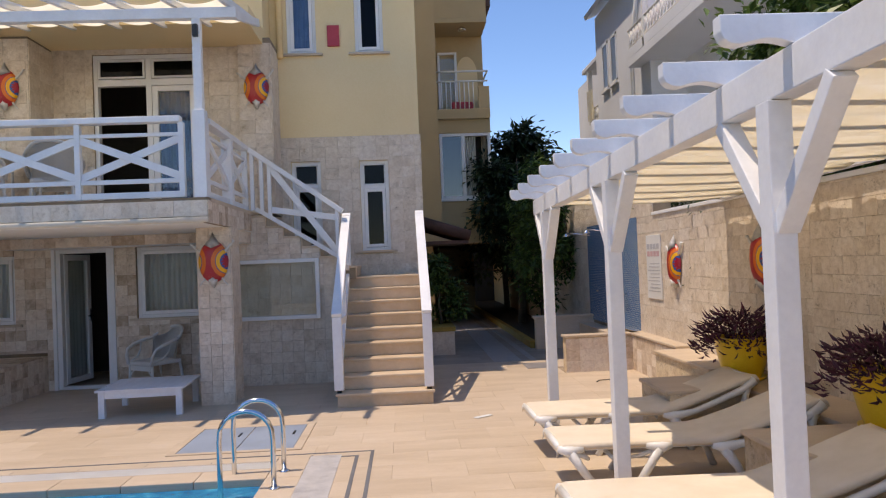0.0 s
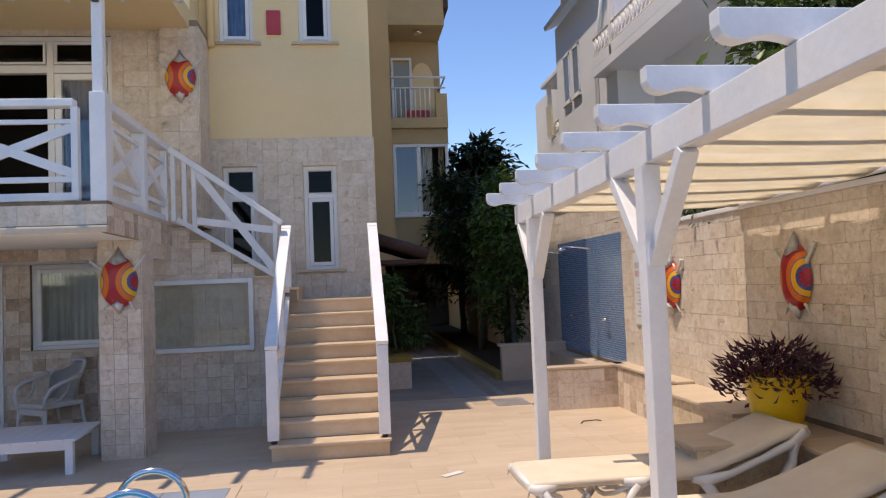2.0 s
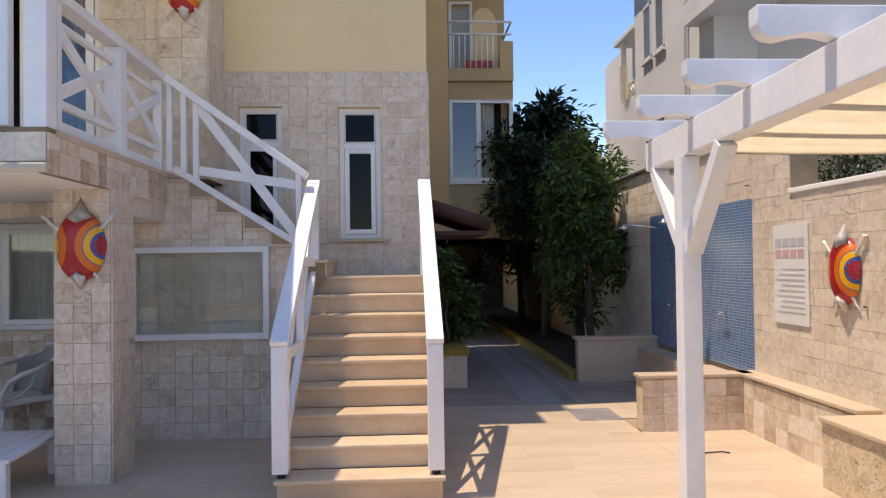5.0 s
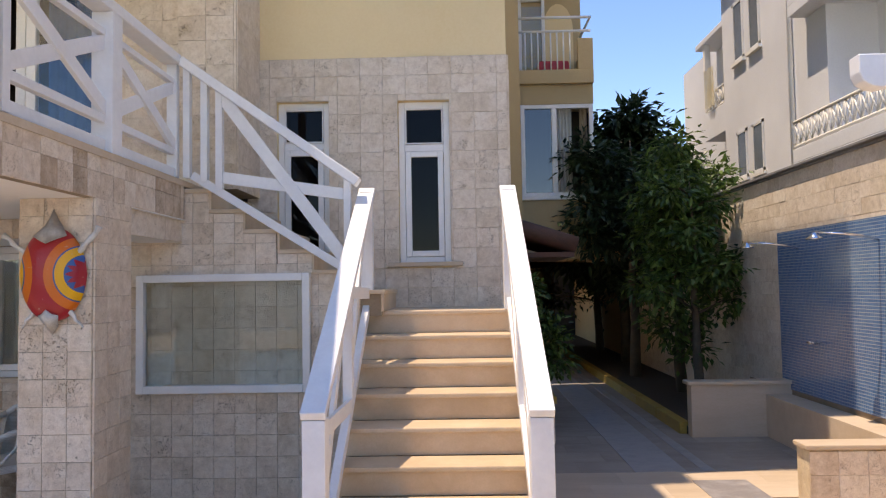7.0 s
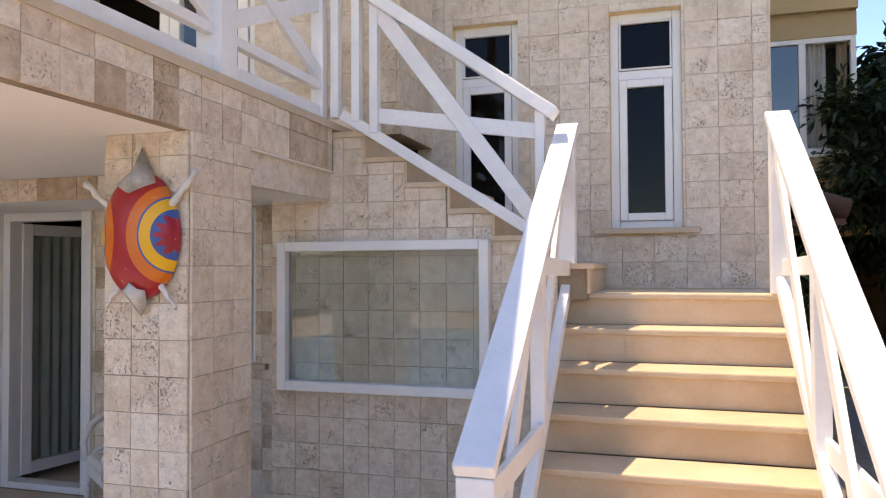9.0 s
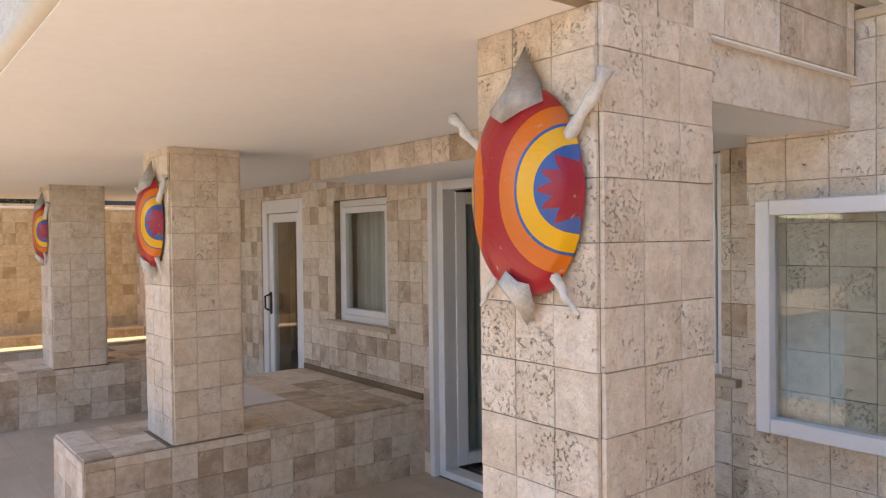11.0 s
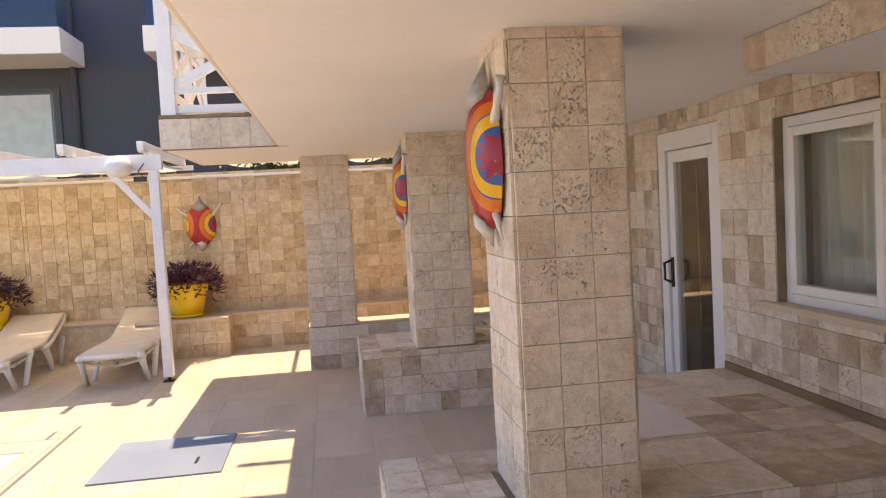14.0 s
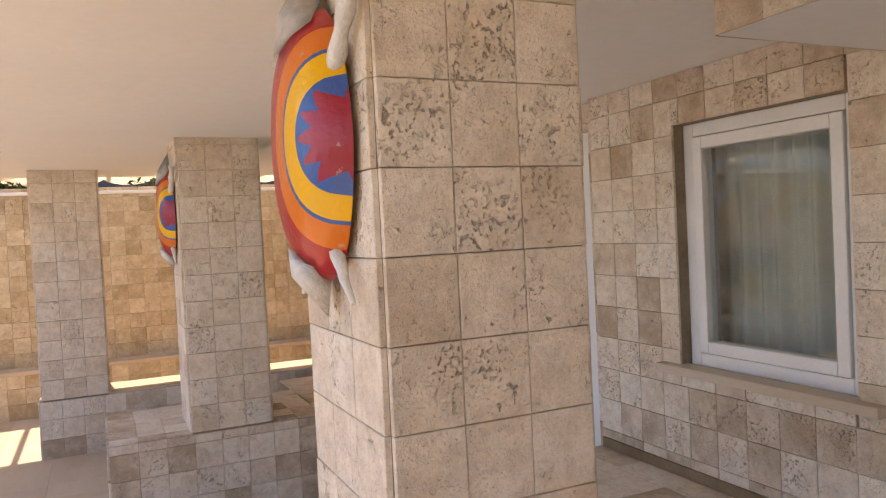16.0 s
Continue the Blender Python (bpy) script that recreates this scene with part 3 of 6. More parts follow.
b.inputs["Roughness"].default_value = 0.2
part("mosaic", box((RW - 0.012, 12.1, 0.5), (RW, 15.05, 2.2)), m, shower_wall)
low_wall = solid("low_wall", joined(box((2.5, 14.85, 0), (RW, 15.0, 0.56)), box((2.46, 14.82, 0.56), (RW, 15.03, 0.6), 0.008)), PAVING, "low wall faced in pale stone", "wall", "structure")
shower_sill = solid("shower_sill", box((3.3, 12.16, 0), (RW - 0.012, 14.85, 0.45)), PAVING, "pale stone sill under the shower panel", "sill", "structure")

# ---- far garden end ----
EW = -12.2
end_wall = solid("wall_end", box((EW - 0.25, -12, 0), (EW, 12.66, 2.13)), GROUT, "end wall clad in golden travertine tiles", "wall", "structure")
end_coping = solid("wall_coping", box((EW - 0.28, -12, 2.13), (EW + 0.03, 12.66, 2.165), 0.008), PLASTER, "white rendered coping of the end wall", "coping", "structure")
end_bench = thing("stone_bench", "stone bench with slab top along the end wall", "bench", kind="structure")
for y0, y1, x in ((-6, 7.9, -11.95), (7.9, 8.95, -11.6), (8.95, 12.7, -11.95)):
    part("bench_body", box((EW, y0, 0), (x, y1, 0.42)), TRAV_WARM, end_bench)
    part("slab", box((EW, y0, 0.42), (x + 0.03, y1, 0.46), 0.01), PAVING, end_bench)
# neighbours behind the camera close the place
south = solid("wall_south", box((EW - 0.25, -12.3, 0), (RW + 0.25, -12, 2.6)), PLASTER, "plain white boundary wall", "wall", "structure")


# ---- joinery ----
def frame_bm(x0, x1, z0, z1, w, y0, y1, bevel=0.006):
    """Four bars round an opening, facing -y."""
    return joined(box((x0, y0, z0), (x0 + w, y1, z1), bevel), box((x1 - w, y0, z0), (x1, y1, z1), bevel),
                  box((x0 + w, y0, z1 - w), (x1 - w, y1, z1), bevel), box((x0 + w, y0, z0), (x1 - w, y1, z0 + w), bevel))


def drape(x0, x1, z0, z1, y, folds=9, depth=0.025, seed=1, gather=0.0):
    """A hanging curtain in soft folds."""
    r = random.Random(seed)
    bm = bmesh.new()
    nu, nv = folds * 8, 5
    ph = [r.uniform(0, 6.28) for _ in range(4)]
    grid = []
    for j in range(nv + 1):
        v = j / nv
        row = []
        for i in range(nu + 1):
            u = i / nu
            x = x0 + (x1 - x0) * (u + gather * math.sin(v * 3.14) * (0.5 - u) * 0.5)
            dy = depth * (math.sin(u * folds * 6.283 + ph[0]) + 0.4 * math.sin(u * folds * 3.1 + ph[1] + v))
            row.append(bm.verts.new((x, y + dy, z0 + (z1 - z0) * v)))
        grid.append(row)
    for a, b in zip(grid, grid[1:]):
        for i in range(nu):
            bm.faces.new((a[i], a[i + 1], b[i + 1], b[i])).smooth = True
    return bm


def window(name, x0, x1, z0, z1, y, label, transom=0.0, mullion=False, sill=True, glass=GLASS, back=0.05, curtain=None, seed=1):
    w = thing(name, label, "window", kind="structure")
    part("window_frame", frame_bm(x0, x1, z0, z1, 0.055, y + back, y + back + 0.09), WHITE_PVC, w)
    cells = [(x0 + 0.055, x1 - 0.055)]
    if mullion:
        xm = (x0 + x1) / 2
        part("mullion", box((xm - 0.03, y + back, z0 + 0.055), (xm + 0.03, y + back + 0.09, z1 - 0.055), 0.005), WHITE_PVC, w)
        cells = [(x0 + 0.055, xm - 0.03), (xm + 0.03, x1 - 0.055)]
    top = z1 - 0.055
    for a, b in cells:
        rows = [(z0 + 0.055, top)]
        if transom:
            part("transom", box((a, y + back, transom - 0.03), (b, y + back + 0.09, transom + 0.03), 0.004), WHITE_PVC, w)
            rows = [(z0 + 0.055, transom - 0.03), (transom + 0.03, top)]
        for k, (c, d) in enumerate(rows):
            sash = 0.05 if k == 0 else 0.012
            part("sash", frame_bm(a + 0.003, b - 0.003, c + 0.003, d - 0.003, sash, y + back - 0.012, y + back + 0.05), WHITE_PVC, w)
            pane = part("pane", box((a + sash, y + back + 0.015, c + sash), (b - sash, y + back + 0.021, d - sash)), glass, w)
            pane.visible_shadow = False
    if sill:
        part("window_sill", box((x0 - 0.1, y - 0.06, z0 - 0.031), (x1 + 0.1, y + back - 0.014, z0 + 0.006), 0.006), PAVING, w)
    if curtain is not None:
        solid("curtain", drape(x0 + 0.02, x1 - 0.02, z0 - 0.1, z1 + 0.02, y + 0.21, max(5, int((x1 - x0) * 12)), 0.02, seed), curtain,
              "pale sheer curtain hanging behind the window", "curtain")
    return w


window("window_1", -6.34, -5.54, 0.985, 1.99, BACK, "white framed terrace window with sheer curtain", curtain=CURTAIN, seed=2)
window("window_2", -3.80, -2.78, 1.0, 2.055, BACK, "white framed terrace window with sheer curtain", curtain=CURTAIN, seed=3)
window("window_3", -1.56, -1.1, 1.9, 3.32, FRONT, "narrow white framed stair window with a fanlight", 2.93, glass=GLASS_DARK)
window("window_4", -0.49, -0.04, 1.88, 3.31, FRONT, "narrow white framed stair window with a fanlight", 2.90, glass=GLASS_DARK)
window("window_5", -1.56, -1.1, 5.02, 7.0, FRONT, "white framed upper window with a blue curtain", curtain=BLUE_CURTAIN, seed=4)
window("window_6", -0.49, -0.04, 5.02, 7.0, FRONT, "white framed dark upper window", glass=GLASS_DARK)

# terrace door with its leaf swung inwards
door = thing("door_1", "white framed glazed terrace door standing open", "door", kind="structure")
part("door_frame", joined(box((-4.98, BACK + 0.02, 0.0), (-4.90, BACK + 0.14, 2.1), 0.006), box((-4.24, BACK + 0.02, 0.0), (-4.16, BACK + 0.14, 2.1), 0.006),
                          box((-4.90, BACK + 0.02, 2.0), (-4.24, BACK + 0.14, 2.1), 0.006), box((-4.90, BACK + 0.02, 0.0), (-4.24, BACK + 0.14, 0.05), 0.006)), WHITE_PVC, door)
part("outer_trim", joined(box((-5.01, BACK - 0.03, 0.0), (-4.96, BACK + 0.02, 2.06), 0.005), box((-4.158, BACK - 0.03, 0.0), (-4.11, BACK + 0.02, 2.06), 0.005)), WHITE_PVC, door)
swing = Matrix.Translation((-4.89, BACK + 0.13, 0)) @ Matrix.Rotation(radians(80), 4, "Z")
leaf_bm = frame_bm(0.0, 0.65, 0.06, 1.99, 0.085, 0.0, 0.06)
bmesh.ops.transform(leaf_bm, matrix=swing, verts=leaf_bm.verts)
leaf_ob = part("door_leaf", leaf_bm, WHITE_PVC, door)
pane = part("pane", box((0.085, 0.025, 0.145), (0.565, 0.031, 1.905), 0, swing), GLASS, leaf_ob)
pane.visible_shadow = False
part("door_handle", joined(box((0.595, -0.012, 0.95), (0.625, 0.0, 1.15), 0.004, swing), box((0.50, -0.05, 1.03), (0.625, -0.03, 1.055), 0.006, swing), box((0.602, -0.05, 1.03), (0.62, 0.0, 1.055), 0.003, swing)), STEEL, leaf_ob, "steel lever handle")
leaf_drape = drape(0.06, 0.60, 0.1, 1.95, 0.075, 6, 0.014, 9)
bmesh.ops.transform(leaf_drape, matrix=swing, verts=leaf_drape.verts)
part("leaf_curtain", leaf_drape, CURTAIN, leaf_ob, "grey green sheer curtain behind the pane")

door2 = thing("door_2", "white framed glazed door with black handle, closed", "door", kind="structure")
D2 = BACK + 0.06
part("door_frame", joined(box((-7.90, D2 + 0.0, 0.0), (-7.79, D2 + 0.12, 2.06), 0.006), box((-7.11, D2 + 0.0, 0.0), (-7.0, D2 + 0.12, 2.06), 0.006), box((-7.79, D2, 1.93), (-7.11, D2 + 0.12, 2.06), 0.006)), WHITE_PVC, door2)
part("door_leaf", frame_bm(-7.785, -7.115, 0.02, 1.925, 0.085, D2 + 0.02, D2 + 0.08), WHITE_PVC, door2)
pane = part("pane", box((-7.70, D2 + 0.04, 0.1), (-7.20, D2 + 0.046, 1.845)), GLASS, door2)
pane.visible_shadow = False
part("door_handle", joined(box((-7.76, D2 + 0.005, 0.93), (-7.73, D2 + 0.02, 1.15), 0.004), tube([(-7.745, D2 - 0.005, 0.97), (-7.745, D2 - 0.05, 0.99), (-7.745, D2 - 0.05, 1.11), (-7.745, D2 + 0.01, 1.13)], 0.011)), BLACK, door2, "black pull handle")
solid("curtain", drape(-7.42, -7.1, 0.05, 1.95, D2 + 0.2, 5, 0.03, 6, 0.8), BEIGE_CURTAIN, "beige curtain gathered inside the glazed door", "curtain")

# notice case on the stair wall
case = thing("notice_case", "white framed flat glass case fixed on the tiled wall", "display case")
part("case_frame", frame_bm(-2.33, -1.06, 0.93, 1.79, 0.055, 12.07, 12.137), WHITE_PVC, case)
pane = part("pane", box((-2.275, 12.115, 0.985), (-1.115, 12.119, 1.735)), GLASS, case)
pane.visible_shadow = False

# balcony doors
for n, xa in ((3, -4.34), (4, -9.0)):
    d = thing("door_%d" % n, "white framed balcony door with fanlights, one leaf open", "door", kind="structure")
    y, zt = BACK, FLOOR2 + 2.45
    x0, x1 = xa, xa + 1.55 if n == 3 else xa + 1.6
    xm = x0 + 0.8
    part("door_frame", joined(frame_bm(x0, x1, FLOOR2 + 0.02, zt, 0.06, y + 0.03, y + 0.13), box((xm - 0.04, y + 0.03, FLOOR2 + 0.08), (xm + 0.04, y + 0.13, zt - 0.06), 0.005),
                              box((x0 + 0.06, y + 0.03, zt - 0.46), (xm - 0.04, y + 0.13, zt - 0.36), 0.005), box((xm + 0.04, y + 0.03, zt - 0.46), (x1 - 0.06, y + 0.13, zt - 0.36), 0.005)), WHITE_PVC, d)
    for a, b in ((x0 + 0.06, xm - 0.04), (xm + 0.04, x1 - 0.06)):
        part("sash", frame_bm(a + 0.01, b - 0.01, zt - 0.35, zt - 0.07, 0.03, y + 0.02, y + 0.1), WHITE_PVC, d)
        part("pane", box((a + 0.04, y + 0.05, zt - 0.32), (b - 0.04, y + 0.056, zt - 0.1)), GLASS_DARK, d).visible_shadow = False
    part("door_leaf", frame_bm(xm + 0.05, x1 - 0.07, FLOOR2 + 0.09, zt - 0.47, 0.08, y + 0.02, y + 0.08), WHITE_PVC, d)
    part("pane", box((xm + 0.13, y + 0.04, FLOOR2 + 0.17), (x1 - 0.15, y + 0.046, zt - 0.55)), GLASS, d).visible_shadow = False
    solid("curtain", drape(xm + 0.05, x1, FLOOR2 + 0.03, zt - 0.4, y + 0.36, 9, 0.02, 8 + n), BLUE_CURTAIN, "blue curtain behind the balcony door", "curtain")


# ---- white timber rails ----
def cross(a, b, lo, hi, w, d):
    """Two crossed boards in the panel between a and b, from lo to hi above them."""
    a, b = Vector(a), Vector(b)
    up = Vector((0, 0, 1))
    side = (b - a).cross(up).normalized()
    return [beam_between(a + up * lo, b + up * hi, d, w, 0.004), beam_between(a + up * hi + side * 0.012, b + up * lo + side * 0.012, d, w, 0.004)]


def level_rail(name, a, b, bays, posts_at_ends=(True, True), h=0.93):
    a, b = Vector(a), Vector(b)
    r = thing(name, "white painted timber balcony rail with crossed boards", "railing", "balcony rails")
    up = Vector((0, 0, 1))
    side = (b - a).cross(up).normalized()
    part("top_rail", beam_between(a + up * (h - 0.035), b + up * (h - 0.035), 0.13, 0.07, 0.01), WHITE_WOOD, r)
    for z, t in ((h - 0.20, 0.04), (0.21, 0.05), (0.055, 0.07)):
        part("rail", beam_between(a + up * z, b + up * z, 0.045, t, 0.005), WHITE_WOOD, r)
    for i in range(bays):
        p, q = a.lerp(b, i / bays), a.lerp(b, (i + 1) / bays)
        for bm in cross(p, q, 0.25, h - 0.235, 0.085, 0.03):
            part("brace", bm, WHITE_WOOD, r)
        if i or posts_at_ends[0]:
            part("baluster", beam_between(p + up * 0.02, p + up * (h - 0.07), 0.06, 0.075, 0.005, tuple(side)), WHITE_WOOD, r)
    if posts_at_ends[1]:
        part("baluster", beam_between(b + up * 0.02, b + up * (h - 0.07), 0.06, 0.075, 0.005, tuple(side)), WHITE_WOOD, r)
    return r


RY = 9.87
level_rail("balcony_railing", (-2.28, RY, FLOOR2 + 0.012), (-9.1, RY, FLOOR2 + 0.012), 6, (True, False))
level_rail("balcony_railing", (-9.12, 8.98, FLOOR2 + 0.012), (-9.12, RY, FLOOR2 + 0.012), 1, (False, True))
level_rail("balcony_railing", (-9.18, 8.94, FLOOR2 + 0.012), (-10.95, 8.94, FLOOR2 + 0.012), 2, (False, True))
side = level_rail("balcony_railing", (-2.06, RY + 0.16, FLOOR2 + 0.012), (-2.06, 12.08, FLOOR2 + 0.012), 2, (True, True))
part("middle_post", box((-2.125, 11.0, FLOOR2 + 0.014), (-1.995, 11.13, FLOOR2 + 0.87), 0.008), WHITE_WOOD, side)


def square_post(x, y, z0, z1, w, label, name="post"):
    return solid(name, box((x - w / 2, y - w / 2, z0), (x + w / 2, y + w / 2, z1), 0.008), WHITE_WOOD, label, "post")


square_post(-2.07, RY - 0.0, FLOOR2 + 0.012, FLOOR2 + 1.0, 0.14, "thick white painted corner post of the balcony rail", "corner_post")
square_post(-2.07, RY - 0.0, FLOOR2 + 1.0, 4.62, 0.095, "slim white awning post above the corner post", "awning_post")
square_post(-9.12, 8.94, FLOOR2 + 0.012, FLOOR2 + 0.98, 0.12, "thick white painted corner post of the balcony rail", "corner_post")
lamp = thing("wall_lamp", "small black cylinder lamp on the white post", "lamp")
part("body", box((-2.1, RY - 0.11, 4.28), (-2.04, RY - 0.05, 4.42), 0.012), BLACK, lamp)

# rail of the upper flight
sr = thing("stair_railing", "white painted timber stair rail with crossed boards", "railing", "stair rails")
A, B = Vector((-2.0, 12.1, 3.37)), Vector((-0.70, 12.1, 2.44))
part("top_rail", beam_between(A, B, 0.12, 0.07, 0.01), WHITE_WOOD, sr)
part("rail", beam_between(Vector((-1.92, 12.1, 2.52)), Vector((-0.78, 12.1, 1.80)), 0.045, 0.06, 0.005), WHITE_WOOD, sr)
for x, z0, z1 in ((-1.96, 2.5, 3.32), (-1.83, 2.47, 3.22), (-1.72, 2.4, 3.14), (-0.78, 1.82, 2.48)):
    part("baluster", beam_between((x, 12.1, z0), (x, 12.1, z1), 0.05, 0.06, 0.005, (0, 1, 0)), WHITE_WOOD, sr)
part("brace", beam_between((-1.7, 12.095, 3.1), (-0.8, 12.095, 1.88), 0.03, 0.09, 0.004), WHITE_WOOD, sr)
part("brace", beam_between((-1.7, 12.11, 2.5), (-0.8, 12.11, 2.36), 0.03, 0.085, 0.004), WHITE_WOOD, sr)

# rails of the lower flight
for x in (-0.66, 0.40):
    r = thing("stair_railing", "white painted timber stair rail with broad handrail", "railing", "stair rails")
    y0, y1 = 10.24, 12.3
    s = RISE / RUN
    part("handrail", beam_between((x, y0 - 0.06, 1.08), (x, y1, 2.41), 0.12, 0.045, 0.008), WHITE_WOOD, r)
    part("side_rail", beam_between((x, y0, 1.02), (x, y1, 2.33), 0.05, 0.08, 0.006), WHITE_WOOD, r)
    part("side_rail", beam_between((x, y0, 0.27), (x, y1, 1.60), 0.05, 0.07, 0.006), WHITE_WOOD, r)
    part("newel", box((x - 0.055, y0 - 0.05, 0.20), (x + 0.055, y0 + 0.06, 1.06), 0.006), WHITE_WOOD, r)
    part("post_foot", tube([(x, y0, 0.1663), (x, y0, 0.21)], 0.03), BLACK, r, "dark metal post foot")
    part("newel", box((x - 0.045, y1 - 0.09, 1.4967), (x + 0.045, y1, 2.39), 0.006), WHITE_WOOD, r)
    ym = (y0 + y1) / 2
    part("baluster", box((x - 0.03, ym - 0.035, 0.94), (x + 0.03, ym + 0.035, 1.68), 0.005), WHITE_WOOD, r)
    for ya, yb in ((y0, ym), (ym, y1)):
        za, zb = 0.3 + (ya - y0) * 0.645, 0.3 + (yb - y0) * 0.645
        part("brace", beam_between((x - 0.012, ya, za), (x - 0.012, yb, zb + 0.68), 0.025, 0.08, 0.004), WHITE_WOOD, r)
        part("brace", beam_between((x + 0.014, ya, za + 0.68), (x + 0.014, yb, zb), 0.025, 0.08, 0.004), WHITE_WOOD, r)


# ---- pergolas ----
def rafter_bm(length, h=0.105, w=0.06):
    """A rafter whose free end (x = 0) is cut to a curve; it runs along +x."""
    pts = [(0.0, h), (0.0, h * 0.45), (0.012, h * 0.2), (0.035, h * 0.05), (0.07, 0.0)]
    pts += [(0.07 + 0.2 * i / 8, 0.019 * math.sin(math.pi * i / 8) ** 1.2) for i in range(1, 9)]
    pts += [(length, 0.0), (length, h)]
    return extruded(pts[::-1], w, Matrix.Translation((0, -w / 2, 0)), 0.003)


def sagging_cloth(x0, x1, y0, y1, z, bay, sag):
    bm = bmesh.new()
    nv = max(8, int((y1 - y0) / bay * 10))
    rows = []
    for j in range(nv + 1):
        y = y0 + (y1 - y0) * j / nv
        f = ((y - y0) / bay) % 1.0
        row = []
        for i in range(9):
            u = i / 8
            row.append(bm.verts.new((x0 + (x1 - x0) * u, y, z - sag * math.sin(math.pi * f) ** 0.7 - 0.02 * math.sin(math.pi * u))))
        rows.append(row)
    for a, b in zip(rows, rows[1:]):
        for i in range(8):
            bm.faces.new((a[i], a[i + 1], b[i + 1], b[i])).smooth = True
    out = bmesh.ops.solidify(bm, geom=bm.faces[:], thickness=0.003)
    return bm


def pergola(x, wall, posts, y0, y1, rafters, ztop, slope=0.0):
    p = thing("pergola", "white painted timber pergola with a cream cloth awning", "pergola", "pergolas")
    d = 1 if wall > x else -1
    part("beam", box((x - 0.05, y0, ztop - 0.155), (x + 0.05, y1, ztop), 0.006), WHITE_WOOD, p)
    part("wall_beam", box((min(wall - d * 0.02, wall - d * 0.08), y0, ztop - 0.06), (max(wall - d * 0.02, wall - d * 0.08), y1, ztop), 0.006), WHITE_WOOD, p)
    off = -0.02 * d
    for y in posts:
        post = part("post", box((x + off - 0.047, y - 0.047, 0.05), (x + off + 0.047, y + 0.047, ztop - 0.157), 0.006), WHITE_WOOD, p)
        part("post_foot", joined(tube([(x + off, y, 0.0), (x + off, y, 0.06)], 0.02), box((x + off - 0.055, y - 0.055, 0.0), (x + off + 0.055, y + 0.055, 0.012), 0.003)), BLACK, post, "dark metal post foot")
        for s in (-1, 1):
            if y0 - 0.05 < y + s * 0.42 < y1 + 0.05:
                part("brace", beam_between((x + off * 0.5, y + s * 0.03, ztop - 0.62), (x + off * 0.5, y + s * 0.42, ztop - 0.16), 0.06, 0.085, 0.005, (1, 0, 0)), WHITE_WOOD, p)
    length = abs(wall - x) + 0.33
    for y in rafters:
        bm = rafter_bm(length)
        m = Matrix.Translation((x - d * 0.3, y, ztop + 0.001)) @ (Matrix.Identity(4) if d > 0 else Matrix.Rotation(math.pi, 4, "Z"))
        bmesh.ops.transform(bm, matrix=m, verts=bm.verts)
        part("rafter", bm, WHITE_WOOD, p)
    a, b = sorted((x + d * 0.06, wall - d * 0.1))
    part("cloth", sagging_cloth(a, b, y0 + 0.12, y1 - 0.1, ztop - 0.02, 0.565, 0.055), CREAM, p, "cream awning cloth in sagging folds")
    for ob in p.children:
        for v in ob.data.vertices:
            v.co.z += slope * (6.6 - v.co.y) * max(0.0, min(1.0, (v.co.z - 0.1) / 2))
    return p


pergola(1.578, RW, [8.62, 6.34, 4.14, 1.85], 0.3, 9.13, [9.05 - 0.565 * i for i in range(16)], 2.31, 0.020)
pergola(-10.41, EW, [8.5, 6.2, 3.9], 0.5, 8.58, [8.45 - 0.72 * i for i in range(11)], 2.29)
# awning over the far terrace, between house and end wall
far_awn = thing("wall_awning", "cream cloth awning on white rafters over the end wall", "awning")
part("cloth", sagging_cloth(EW - 2.3, EW - 0.15, 8.7, 12.6, 2.46, 0.6, 0.07), CREAM, far_awn)
for i in range(7):
    part("rafter", beam_between((EW - 2.3, 8.75 + i * 0.6, 2.55), (EW - 0.05, 8.75 + i * 0.6, 2.40), 0.045, 0.07), WHITE_WOOD, far_awn)
for i in range(4):
    part("prop", beam_between((EW - 0.12, 9.05 + i * 1.1, 2.166), (EW - 0.12, 9.05 + i * 1.1, 2.42), 0.04, 0.04), WHITE_WOOD, far_awn)
part("tie", beam_between((EW - 0.05, 9.65, 2.38), (-10.95, 9.65, 2.40), 0.05, 0.06), WHITE_WOOD, far_awn)
globe = thing("globe_lamp", "white globe lamp on the pergola beam", "lamp")
part("shade", lathe([(0.02, -0.1), (0.1, -0.08), (0.125, -0.02), (0.125, 0.02), (0.09, 0.08), (0.03, 0.1)], 20), PLASTIC, globe).matrix_basis = Matrix.Translation((-10.27, 8.2, 2.17))
part("bracket", box((-10.37, 8.18, 2.16), (-10.3, 8.22, 2.2)), BLACK, globe)
cam_box = thing("security_camera", "small dark camera under the pergola beam", "camera")
part("body", box((-10.36, 8.32, 2.02), (-10.3, 8.44, 2.07), 0.01), BLACK, cam_box)
part("cable", tube([(-10.35, 8.4, 2.07), (-10.34, 8.36, 2.12), (-10.34, 8.42, 2.2)], 0.006), BLACK, cam_box)

# awning over the balcony
ba = thing("balcony_awning", "white timber balcony awning with cream cloth", "awning")
part("beam", box((-10.95, RY - 0.05, 4.5), (-1.62, RY + 0.05, 4.62), 0.006), WHITE_WOOD, ba)
for i in range(16):
    x = -1.75 - i * 0.6
    part("rafter", beam_between((x, RY - 0.52, 4.62), (x, 11.6, 5.02), 0.055, 0.09), WHITE_WOOD, ba)
bm = bmesh.new()
rows = []
